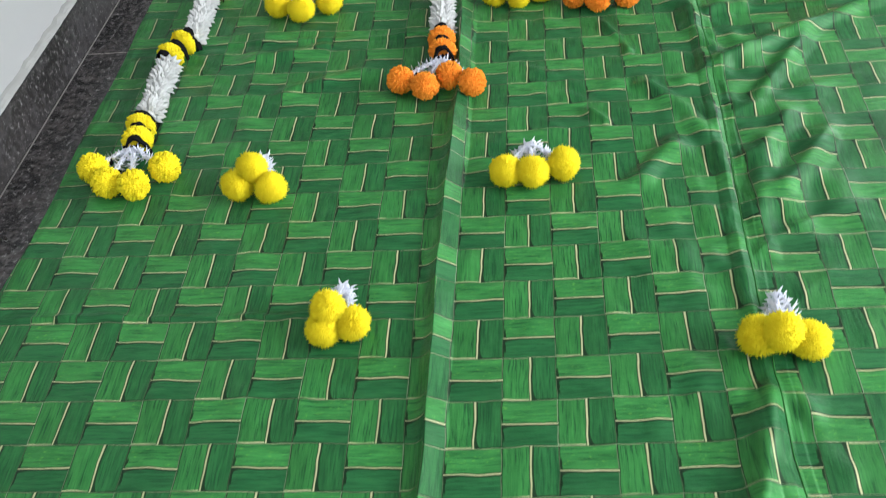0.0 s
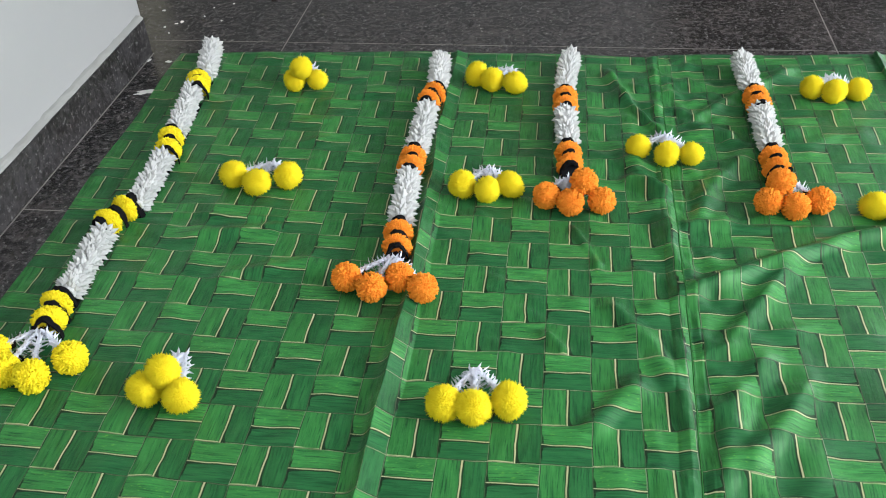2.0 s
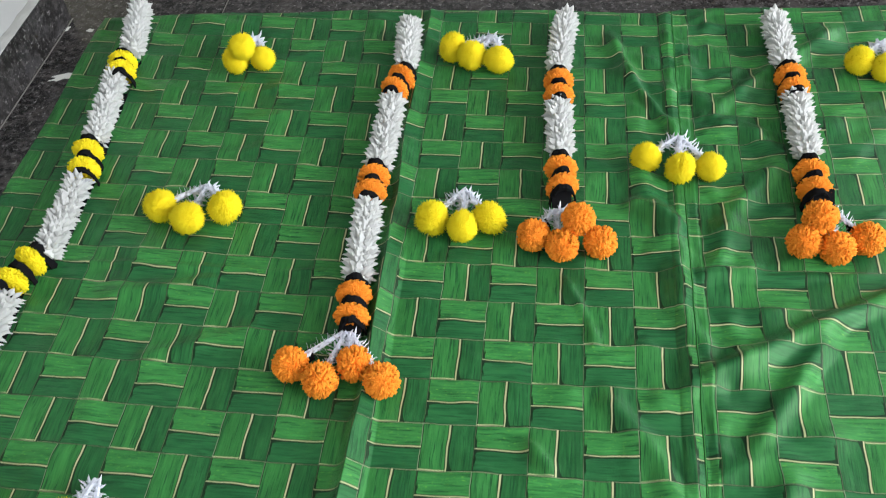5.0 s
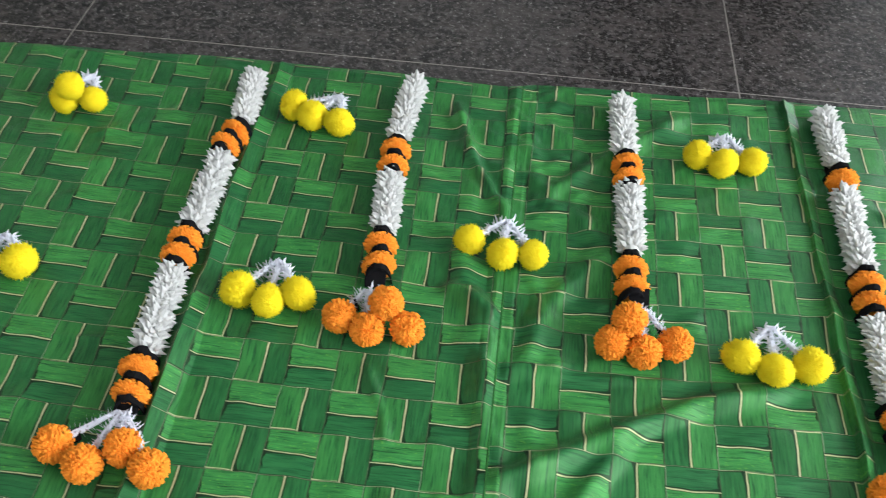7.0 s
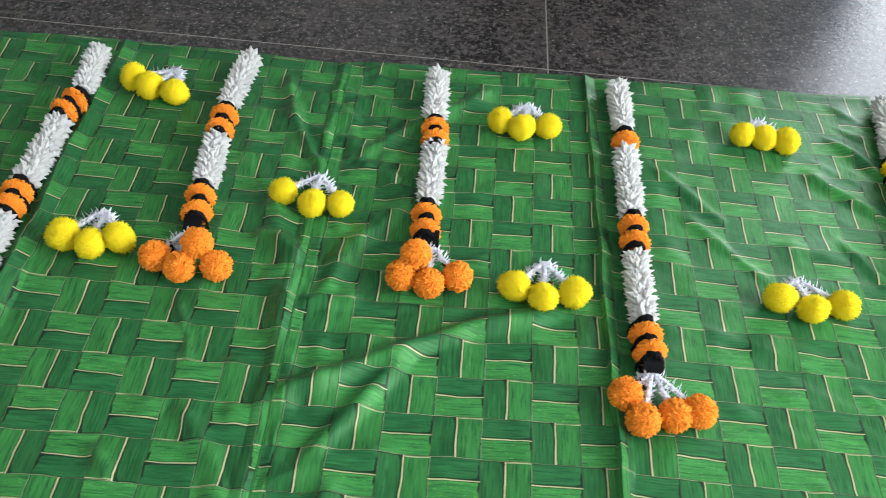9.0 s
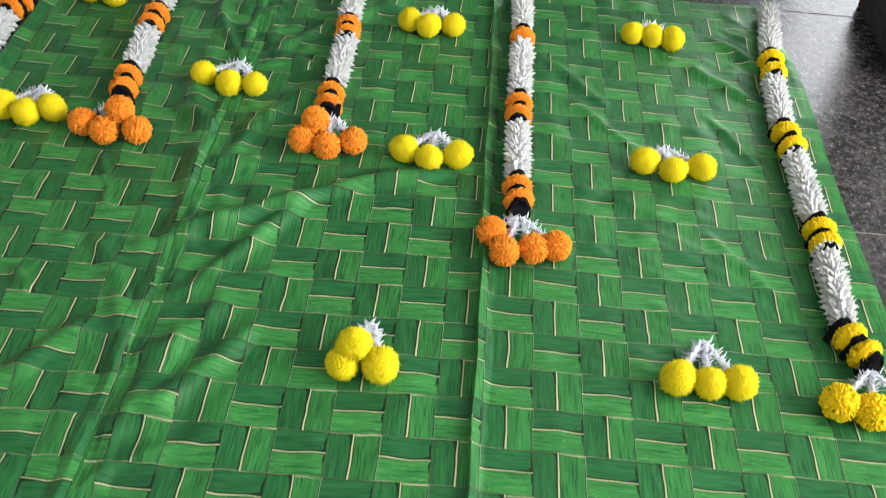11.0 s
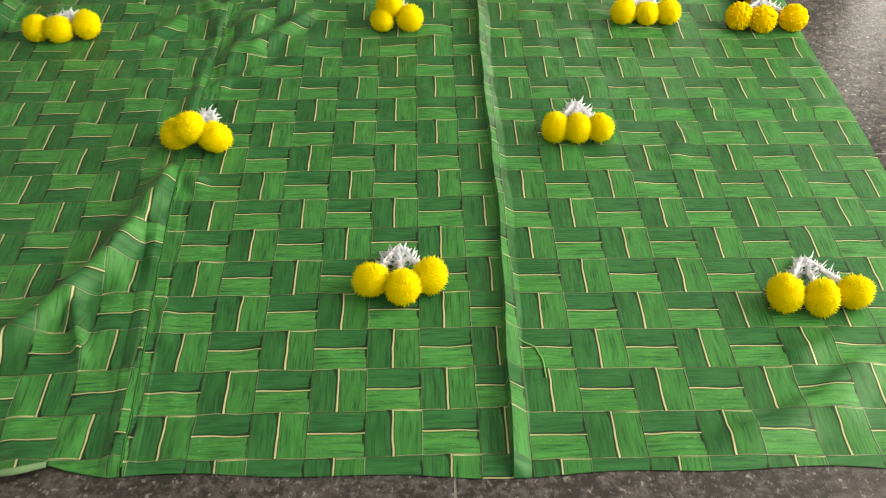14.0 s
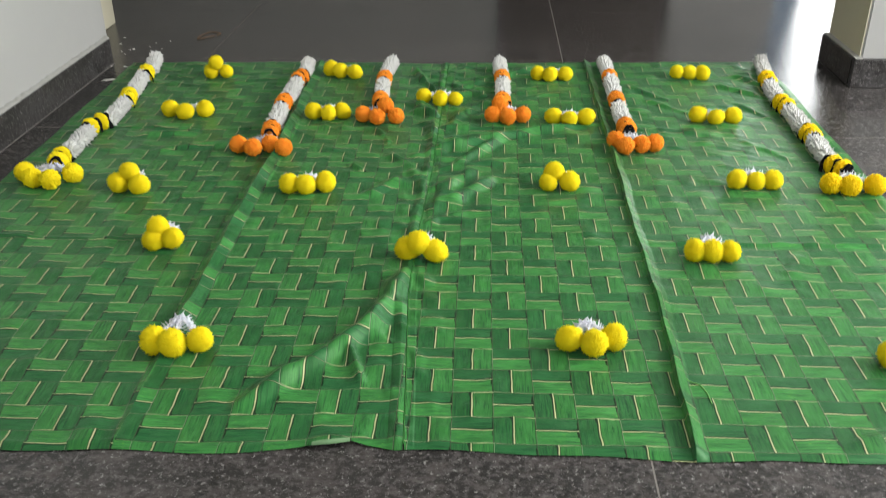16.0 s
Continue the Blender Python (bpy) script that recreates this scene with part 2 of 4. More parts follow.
SPLASH = paint("dried_white_paint", (0.62, 0.61, 0.58), 0.8)
LEMON = petals("lemon_tissue", (0.93, 0.71, 0.008), (1.0, 0.82, 0.020), 0.8, 0.5, 0.0)
GOLD = petals("golden_petals", (0.90, 0.58, 0.005), (1.0, 0.69, 0.009), 0.8, 0.5, 0.0)
ORANGE = petals("orange_petals", (0.90, 0.235, 0.014), (0.99, 0.345, 0.032), 0.8, 0.45, 0.0)
PETAL_WHITE = petals("white_petals", (0.52, 0.52, 0.505), (0.60, 0.60, 0.58), 0.6, 0.12, 0.0)
STEM_WHITE = petals("white_stems", (0.52, 0.54, 0.62), (0.74, 0.75, 0.82), 0.7, 0.1)
FELT = petals("black_felt", (0.003, 0.003, 0.0035), (0.009, 0.009, 0.010), 0.95)
FELT.node_tree.nodes["Principled BSDF"].inputs["Specular IOR Level"].default_value = 0.08
THREAD = petals("green_thread", (0.015, 0.10, 0.02), (0.03, 0.17, 0.03), 0.7)
LINING = petals("pale_lining", (0.10, 0.21, 0.09), (0.18, 0.30, 0.16), 0.7)
PALE_THREAD = petals("pale_thread", (0.14, 0.36, 0.10), (0.20, 0.45, 0.14), 0.7)
CORD = petals("brown_cord", (0.10, 0.055, 0.03), (0.16, 0.10, 0.06), 0.8)
DOOR = paint("dark_door", (0.045, 0.030, 0.022), 0.45)
FRAME = paint("window_frame_paint", (0.55, 0.55, 0.53), 0.5)


# ---------------------------------------------------------------- mesh helpers
def mesh_of(name, verts, faces, material, smooth=False):
    me = bpy.data.meshes.new(name)
    me.from_pydata([tuple(v) for v in verts], [], faces)
    me.materials.append(material)
    if smooth:
        me.polygons.foreach_set("use_smooth", [True] * len(me.polygons))
    me.update()
    return me


def part(name, data, parent, label="", m=None):
    """Links a mesh (or a bmesh with its material) as one part under a thing or a part."""
    ob = new(name, data)
    ob.parent = parent
    if m is not None:
        ob.matrix_basis = m
    if label:
        tagged(ob, label)
    return ob


def box_mesh(name, x0, x1, y0, y1, z0, z1, material, bevel=0.0):
    bm = bmesh.new()
    bmesh.ops.create_cube(bm, size=1.0)
    for v in bm.verts:
        v.co = ((x0 + x1) / 2 + v.co.x * (x1 - x0), (y0 + y1) / 2 + v.co.y * (y1 - y0), (z0 + z1) / 2 + v.co.z * (z1 - z0))
    if bevel:
        bmesh.ops.bevel(bm, geom=list(bm.edges), offset=bevel, segments=2, affect="EDGES", clamp_overlap=True)
    me = bpy.data.meshes.new(name)
    bm.to_mesh(me)
    bm.free()
    me.materials.append(material)
    return me


def slab(name, x0, x1, y0, y1, z0, z1, material, label, bevel=0.0, category=""):
    return tagged(new(name, box_mesh(name, x0, x1, y0, y1, z0, z1, material, bevel)), label, category or name.split("_")[0], kind="structure")


def empty(name, x, y, z=0.0):
    ob = new(name)
    ob.empty_display_size = 0.02
    ob.location = (x, y, z)
    return ob


# ---------------------------------------------------------------- room
CEIL = 3.2
ground = slab("ground", -60, 60, -60, 80, -0.30, -0.16, CEMENT, "grey cement ground outside the building", category="ground")
floor = slab("floor", -2.6, 3.6, -3.6, 4.0, -0.16, -0.0006, GROUT, "floor of dark speckled granite slabs with pale joints")
# left wall, its recess, and the wall's skirting
slab("wall_west", -1.62, -1.340, -3.6, 2.215, 0.0, CEIL, WALL, "off-white painted wall above a granite skirting", 0.004)
# the recess has a cream tone, unlike the wall before it
slab("wall_recess", -2.6, -1.545, 2.218, 2.80, 0.0, CEIL, CREAM, "cream-toned wall return", 0.004, "wall")
slab("wall_corridor_west", -2.6, -2.45, 2.803, 4.0, 0.0, CEIL, WALL, "off-white painted corridor wall", 0.0, "wall")
base_w = slab("baseboard_west", -1.338, -1.322, -3.6, 2.19, 0.0, 0.098, SKIRT, "speckled black granite skirting with a rough cement top", 0.002, "skirting")
# the pier between room and corridor, with skirting on two sides
slab("wall_pier", 1.430, 1.80, 2.003, 2.33, 0.0, CEIL, WALL, "off-white painted pier with a granite skirting", 0.004, "pier")
# a thin sheet gives this side of the pier a cream tone
slab("wall_pier_side", 1.424, 1.4285, 2.006, 2.328, 0.105, CEIL, CREAM, "cream-toned side of the pier", 0.0, "pier")
slab("baseboard_pier_front", 1.400, 1.83, 1.976, 2.001, 0.0, 0.100, SKIRT, "black granite skirting round the pier", 0.003, "skirting")
slab("baseboard_pier_side", 1.400, 1.4235, 2.003, 2.33, 0.0, 0.100, SKIRT, "black granite skirting round the pier", 0.003, "skirting")
slab("trim_pier", 1.4045, 1.4285, 1.981, 2.328, 0.1005, 0.1045, CEMENT, "rough cement on top of the skirting", 0.001, "trim")
# far corridor wall with a dark door and an open doorway to daylight
slab("wall_north_left", -2.45, 0.16, 3.85, 4.0, 0.0, CEIL, WALL, "off-white corridor end wall", 0.0, "wall")
slab("wall_north_right", 1.10, 1.66, 3.85, 4.0, 0.0, CEIL, WALL, "off-white corridor end wall", 0.0, "wall")
slab("wall_north_head", 0.16, 1.10, 3.85, 4.0, 2.1, CEIL, WALL, "off-white wall above the door", 0.0, "wall")
slab("wall_north_lintel", 1.66, 3.45, 3.85, 4.0, 2.35, CEIL, WALL, "off-white wall above the doorway", 0.0, "wall")
door = slab("door_1", 0.165, 1.095, 3.90, 3.95, 0.0, 2.095, DOOR, "closed dark brown wooden door", 0.004, "door")
part("door_handle", box_mesh("door_handle", 0.98, 1.06, 3.86, 3.898, 1.0, 1.03, FRAME, 0.006), door, "grey metal lever handle")
# side wall with its window; the unseen front wall opens for the fill lamp
slab("wall_east_sill", 3.45, 3.6, -3.6, 4.0, 0.0, 0.95, WALL, "off-white wall under the window", 0.0, "wall")
slab("wall_east_head", 3.45, 3.6, -3.6, 4.0, 2.55, CEIL, WALL, "off-white wall above the window", 0.0, "wall")
slab("wall_east_front", 3.45, 3.6, -3.6, -1.2, 0.953, 2.547, WALL, "off-white wall beside the window", 0.0, "wall")
slab("wall_east_back", 3.45, 3.6, 1.9, 4.0, 0.953, 2.547, WALL, "off-white wall beside the window", 0.0, "wall")
slab("wall_south_sill", -1.62, 3.45, -3.6, -3.45, 0.0, 1.2, WALL, "off-white wall under the window", 0.0, "wall")
slab("wall_south_head", -1.62, 3.45, -3.6, -3.45, 2.6, CEIL, WALL, "off-white wall above the window", 0.0, "wall")
slab("wall_south_left", -1.35, -1.15, -3.6, -3.45, 1.203, 2.597, WALL, "off-white wall beside the window", 0.0, "wall")
slab("wall_south_right", 1.95, 3.45, -3.6, -3.45, 1.203, 2.597, WALL, "off-white wall beside the window", 0.0, "wall")
slab("ceiling", -2.6, 3.6, -3.6, 4.0, CEIL, CEIL + 0.12, PLASTER, "plain white plastered ceiling")


def rough_top(name, x, y0, y1, z, w, material, label, parent, seed):
    """A crumbly cement fillet along the top of a skirting."""
    rng = random.Random(seed)
    verts, faces = [], []
    n = int((y1 - y0) / 0.02)
    for k in range(n + 1):
        y = y0 + (y1 - y0) * k / n
        a, b = rng.uniform(-0.003, 0.003), rng.uniform(-0.002, 0.003)
        verts += [(x - w, y, z), (x - w, y, z + 0.008 + b), (x - w * 0.5 + a, y, z + 0.006 + b), (x - 0.003 + a, y, z + 0.003 + b * 0.5), (x + a * 0.3, y, z)]
    for k in range(n):
        for c in range(4):
            p = k * 5 + c
            faces.append((p, p + 1, p + 6, p + 5))
    return part(name, mesh_of(name, verts, faces, material), parent, label)


slab("trim_joint_west", -1.3215, -1.3185, -3.5, 2.19, -0.0005, 0.0012, MORTAR, "pale mortar joint along the skirting", 0.0, "trim")
rough_top("cement_fillet", -1.3225, -3.5, 2.188, 0.098, 0.017, CEMENT, "rough grey cement fillet", base_w, 5)


def spatter(name, x, y, r, stretch, turn, seed, label, material=None):
    """A dried paint mark on the floor."""
    rng = random.Random(seed)
    ring = []
    for k in range(18):
        a = k * math.tau / 18
        d = r * rng.uniform(0.55, 1.15) if material is None else r * (1 + 0.10 * math.sin(2 * a + 1) + 0.06 * math.sin(5 * a) + rng.uniform(-0.04, 0.04))
        px, py = d * math.cos(a) * stretch, d * math.sin(a)
        ring.append((px * math.cos(turn) - py * math.sin(turn), px * math.sin(turn) + py * math.cos(turn), 0.0008))
    verts = [(0, 0, 0.0014)] + ring + [(p[0] * 1.05, p[1] * 1.05, 0.0) for p in ring]
    faces = [(0, 1 + k, 1 + (k + 1) % 18) for k in range(18)] + [(1 + k, 19 + k, 19 + (k + 1) % 18, 1 + (k + 1) % 18) for k in range(18)]
    ob = new(name, mesh_of(name, verts, faces, material or SPLASH))
    ob.location = (x, y, 0.0)
    return tagged(ob, label, "paint mark")


spatter("paint_smear", -1.252, 1.985, 0.012, 3.0, 0.35, 1, "dried white paint smear on the granite floor")
spatter("paint_drop", -1.262, 2.145, 0.006, 1.4, 0.2, 2, "small dried white paint drop on the floor")
spatter("paint_drop", -1.318, 2.150, 0.006, 1.6, 1.2, 3, "small dried white paint drop on the floor")
spatter("floor_stain", -0.119, -0.141, 0.030, 0.9, 0.2, 9, "pale dusty round stain on the granite floor", STAIN)
rng = random.Random(44)
for k in range(16):
    px, py = rng.uniform(-1.53, -1.20), rng.uniform(2.27, 2.62)
    spatter("paint_drop", px, py, rng.uniform(0.002, 0.0055), rng.uniform(1.0, 2.2), rng.uniform(0, 3), 60 + k, "tiny dried pale paint drop on the floor")


# ---------------------------------------------------------------- cloth
RIDGES = [  # height, width, then the crest's line over the floor
    (0.013, 0.024, (-0.04, 1.309), (0.053, 1.363), (0.151, 1.425), (0.273, 1.494), (0.41, 1.538)),
    (0.010, 0.016, (-0.145, 2.139), (-0.103, 1.987), (-0.033, 1.846)),
    (0.007, 0.012, (-0.222, 1.514), (-0.178, 1.424), (-0.165, 1.377)),
    (0.006, 0.012, (-0.255, 1.209), (-0.216, 1.163)),
    (0.010, 0.030, (0.036, 0.954), (0.151, 1.131)),
    (0.010, 0.030, (-0.188, 1.005), (-0.104, 1.109)),
    (0.008, 0.022, (0.032, 1.203), (0.172, 1.423)),
    (0.016, 0.028, (-0.301, 0.106), (-0.178, 0.25), (-0.110, 0.35), (-0.075, 0.44), (-0.042, 0.60)),
    (0.010, 0.012, (-0.127, 0.293), (-0.09, 0.184)),
    (0.0045, 0.030, (0.815, 0.613), (0.865, 0.72)),
    (0.010, 0.030, (0.125, 1.833), (0.026, 1.892)),
    (0.009, 0.026, (0.026, 1.892), (0.287, 2.156)),
    (0.009, 0.022, (-0.119, 1.673), (-0.024, 1.608)),
    (0.004, 0.010, (-1.2, 0.736), (-0.53, 0.732)),
    (0.004, 0.010, (0.53, 0.762), (1.18, 0.774)),
    (0.003, 0.008, (0.02, 1.513), (0.44, 1.547)),
    (0.003, 0.008, (-1.2, 1.49), (-0.53, 1.49)),
    (0.008, 0.030, (-0.12, 1.78), (-0.05, 1.62), (-0.03, 1.45)),
    (0.008, 0.028, (0.16, 1.80), (0.06, 1.66), (0.0, 1.5)),
    (0.008, 0.030, (0.10, 1.2), (0.02, 1.05), (0.0, 0.9)),
    (0.007, 0.025, (-0.16, 1.3), (-0.08, 1.2), (-0.04, 1.05)),
    (0.005, 0.020, (0.62, 1.95), (0.75, 1.80)),
    (0.005, 0.020, (0.66, 1.82), (0.80, 1.66)),
    (0.005, 0.018, (0.95, 1.80), (1.05, 1.62)),
    (0.005, 0.020, (0.90, 1.45), (1.0, 1.30)),
    (0.005, 0.025, (-0.95, 1.42), (-0.75, 1.47)),
    (0.005, 0.025, (-0.86, 1.30), (-0.70, 1.36)),
    (0.007, 0.022, (0.93, 1.98), (1.06, 1.86)),
    (0.006, 0.018, (1.02, 2.09), (1.10, 1.98)),
]


CREASES = [  # height, steep width, gentle width, then the crest's line; the steep side lies on its left hand
    (0.0085, 0.014, 0.045, (0.730, 0.036), (0.820, 0.068), (0.907, 0.109), (0.954, 0.148), (1.043, 0.206)),
    (0.0045, 0.012, 0.030, (0.877, 0.179), (0.928, 0.201), (0.976, 0.224)),
]


def along(x, y, line):
    """How far points lie from a line of several pieces, and how far they are along it (0 to 1)."""
    best, where = np.full(x.shape, 9.0), np.zeros(x.shape)
    k = len(line) - 1
    for n in range(k):
        (ax, ay), (bx, by) = line[n], line[n + 1]
        dx, dy = bx - ax, by - ay
        t = np.clip(((x - ax) * dx + (y - ay) * dy) / (dx * dx + dy * dy), 0, 1)
        d = np.hypot(x - ax - t * dx, y - ay - t * dy)
        near = d < best
        best, where = np.where(near, d, best), np.where(near, (n + t) / k, where)
    return best, where


def seam_x(y):
    return np.interp(y, [0.0, 0.22, 0.5, 0.85, 1.2, 2.25], [0.004, -0.010, -0.030, -0.030, -0.021, -0.021])


def waves(x, y, seed, scale, count):
    rng = np.random.RandomState(seed)
    z = np.zeros(x.shape)
    for _ in range(count):
        a, k, p = rng.uniform(0, math.pi), rng.uniform(0.6, 1.6) / scale, rng.uniform(0, 6.28)
        warp = 1.3 * np.sin(x * rng.uniform(2, 6) + p) + 1.3 * np.sin(y * rng.uniform(2, 6) - p)
        z += np.sin((x * math.cos(a) + y * math.sin(a)) * k * 6.28 + warp + p)
    return z / math.sqrt(count)


def cloth_height(x, y):
    z = np.full(x.shape, 0.0015)
    calm = 1 - 0.45 * np.clip((x - 0.05) / 0.1, 0, 1) * np.clip((0.9 - y) / 0.3, 0, 1)
    z += calm * (0.0028 * waves(x, y, 3, 0.30, 6) + 0.0019 * waves(x, y, 8, 0.11, 7))
    middle = np.exp(-((x - seam_x(y)) / 0.17) ** 2)
    z += middle * (0.0029 * waves(x, y, 21, 0.095, 6) + 0.0012 * waves(x, y, 22, 0.055, 6))
    close = np.exp(-(((x - seam_x(y)) / 0.055) ** 2))
    z += close * 0.0030 * np.clip(waves(x + 0.4 * y, y, 33, 0.075, 4), -0.3, 2.0) * np.interp(y, [0, 0.5, 0.7, 1.4, 1.7, 2.2], [0.6, 0.9, 1.1, 1, 0.6, 0.4])
    # soft ripples that run across the cloth between the pleats
    sway = 0.05 * np.sin(x * 5.1 + 1.0) + 0.03 * np.sin(x * 11.7 + y * 3.0)
    patch = np.clip(0.55 + 0.6 * np.sin(x * 6.3 + 2.0 * y) * np.sin(y * 5.2 + 0.7), 0, 1) * np.interp(y, [0, 0.9, 1.3, 2.2], [0.35, 0.5, 1, 1])
    z += 0.0017 * patch * np.sin((y + sway) * 6.28 / 0.085 + 1.5 * np.sin(x * 7.0)) + 0.0009 * patch * np.sin((y + 0.35 * x + sway) * 6.28 / 0.041 + 2.0 * np.sin(x * 13.0))
    # long creases that fan out from the seam on both sides
    d = x - seam_x(y)
    for side, lean, pitch, fade in ((1, 0.62, 0.115, 0.26), (-1, 0.75, 0.15, 0.16)):
        q = y - side * lean * d + 0.02 * np.sin(y * 11 + 2) + 0.03 * np.sin(d * 9 + y * 4)
        ridge = np.clip(1 - 1.25 * np.abs(np.sin(q * math.pi / pitch)), 0, 1) ** 1.4
        z += np.clip(side * d / 0.02, 0, 1) * np.exp(-((d / fade) ** 2)) * (0.0045 + 0.0025 * np.sin(q * 17 + side)) * ridge * np.interp(y, [0, 0.5, 0.8, 2.2], [0.2, 0.6, 1, 1])
    for h, w, *line in RIDGES:
        d, t = along(x, y, line)
        z += 1.75 * h * np.exp(-((d / (0.72 * w)) ** 2)) * np.clip(np.minimum(t, 1 - t) * 5 + 0.35, 0, 1)
    for h, steep, gentle, *line in CREASES:
        d, t = along(x, y, line)
        ax, ay = np.array(line).T
        left = y > np.interp(x, ax, ay)
        z += h * np.exp(-((d / np.where(left, steep, gentle)) ** 2)) * np.clip(np.minimum(t, 1 - t) * 5 + 0.1, 0, 1)
    # two pressed folds that stand up as soft pleats
    for x0, (wl, wr, tall) in ((np.interp(y, [0, 0.9, 1.33, 1.65, 1.85, 2.2], [-0.487, -0.496, -0.493, -0.501, -0.517, -0.512]), (0.026, 0.030, 0.0275 * np.interp(y, [0, 0.2, 0.36, 1.25, 1.6, 2.2], [0.12, 0.25, 1, 1, 0.75, 0.6]))), (np.interp(y, [0, 0.4, 2.2], [0.488, 0.499, 0.495]), (0.0045, 0.025, 0.0200))):
        d = x - x0 + 0.0015 * np.sin(y * 9) + 0.0012 * np.sin(y * 31 + 2)
        up = np.clip(1 + d / wl, 0, 1) ** 2.2 * (d <= 0) + np.clip(1 - d / wr, 0, 1) * (d > 0)
        z += tall * up * (0.85 + 0.15 * np.sin(y * 5 + 1))
    z = 0.0018 + 0.5 * ((z - 0.0018) + np.sqrt((z - 0.0018) ** 2 + 0.0016 ** 2))
    # the left piece is turned under along the seam and lies higher there
    d = x - seam_x(y)
    z += 0.0062 * np.clip(1 - np.abs(d + 0.012) / 0.016, 0, 1) ** 0.7
    z += 0.0014 * np.clip((0.0085 - np.abs(d - 0.0095)) / 0.0025, 0, 1)
    return z


# how far the print has drifted, in leaves across and along: factors of 1, x, y, yy, xy, yyy
DRIFT = {
    (True, True): ((0.973, 0.390, -0.952, 0.766, 0.168, -0.234), (0.593, 0.426, -0.897, 0.171, -0.535, 0.021)),
    (True, False): ((0.342, 0.150, -0.281, 0.091, -0.062, -0.031), (0.388, 0.877, -0.295, 0.010, -0.546, 0.016)),
    (False, False): ((-0.099, -0.061, 0.287, -0.145, -0.149, 0.007), (0.080, -0.227, 0.504, -0.452, -0.173, 0.133)),
    (False, True): ((0.117, -0.229, 0.118, -0.047, -0.112, 0.005), (0.120, -0.034, 0.059, -0.063, 0.109, -0.008)),
}


def stretch(x, y, c, cx, cy, cyy, cxy, cyyy):
    return c + cx * x + cy * y + cyy * y * y + cxy * x * y + cyyy * y ** 3


def panel(name, west, label, parent):
    nx, ny = 330, 400
    # columns lie closer at the pleat and at the seam
    q = np.linspace(0, 1, 2000)
    pleat, join = (0.595, 1.0) if west else (0.43, 0.0)
    dense = np.cumsum(1 + 4.0 * (np.abs(q - pleat) < 0.045) + 3.0 * (np.abs(q - join) < 0.06))
    columns = np.interp(np.linspace(dense[0], dense[-1], nx), dense, q)
    s, t = np.meshgrid(columns, np.linspace(0, 1, ny))
    front = lambda x: 0.004 * np.sin(x * 9 + 0.6) + 0.003 * np.sin(x * 23) + np.interp(x, [-1.25, -0.66, -0.25, -0.12, -0.085, -0.01, 1.2], [-0.03, -0.03, -0.012, 0.008, 0.020, 0.0, 0.003])
    back = lambda x: np.interp(x, [-1.25, -0.9, -0.5, -0.05, 0.0, 0.4, 1.2], [2.192, 2.212, 2.226, 2.217, 2.228, 2.245, 2.282]) + 0.003 * np.sin(x * 17)
    guess = 2.25 * t
    if west:
        x0, x1 = np.interp(guess, [0, 1.1, 2.2], [-1.212, -1.214, -1.243]) + 0.003 * np.sin(guess * 14), seam_x(guess) - 0.0015
    else:
        x0, x1 = seam_x(guess) + 0.0015, np.interp(guess, [0, 1.4, 2.0, 2.25], [1.178, 1.182, 1.182, 1.148]) + 0.003 * np.sin(guess * 11)
    x = x0 + (x1 - x0) * s
    y = front(x) + (back(x) - front(x)) * t
    z = cloth_height(x, y)
    rim = np.minimum(np.minimum(y - front(x), back(x) - y), (x - x0) if west else (x1 - x))
    z = 0.0018 + (z - 0.0018) * np.clip(rim / 0.02, 0, 1) ** 0.6
    z += 0.0016 * np.exp(-(((rim - 0.016) / 0.005) ** 2))
    # the hem lifts off the floor beside the seam
    z += 0.010 * np.exp(-(((x + 0.12) / 0.045) ** 2)) * np.clip(1 - (y - front(x)) / 0.07, 0, 1)
    if west:
        u, v = (x + 0.403) / 0.073, (y - 1.449) / 0.0724
        fold = np.interp(y, [0, 0.9, 1.33, 1.65, 1.85, 2.2], [-0.487, -0.496, -0.493, -0.501, -0.517, -0.512])
        outer = x < fold
    else:
        u, v = -(x - 0.002) / 0.073, -(y - 0.0285) / 0.0724
        outer = x > np.interp(y, [0, 0.4, 2.2], [0.488, 0.499, 0.495])
    # the cloth lies a little stretched and skewed, and each side of a pleat in its own way
    du, dv = (np.where(outer, stretch(x, y, *DRIFT[west, True][k]), stretch(x, y, *DRIFT[west, False][k])) for k in (0, 1))
    u, v = u - du, v - dv
    verts = np.stack([x, y, z], -1).reshape(-1, 3)
    i = np.arange(nx * ny).reshape(ny, nx)
    faces = np.stack([i[:-1, :-1], i[:-1, 1:], i[1:, 1:], i[1:, :-1]], -1).reshape(-1, 4)
    me = bpy.data.meshes.new(name)
    me.from_pydata(verts.tolist(), [], faces.tolist())
    uv = me.uv_layers.new(name="cells")
    flat = np.stack([u, v], -1).reshape(-1, 2)[faces.reshape(-1)]
    uv.data.foreach_set("uv", flat.astype(np.float32).reshape(-1))
    me.polygons.foreach_set("use_smooth", [True] * len(me.polygons))
    me.materials.append(CLOTH)
    me.update()
    return part(name, me, parent, label)


def ground_z(x, y):
    return float(cloth_height(np.array([x]), np.array([y]))[0])


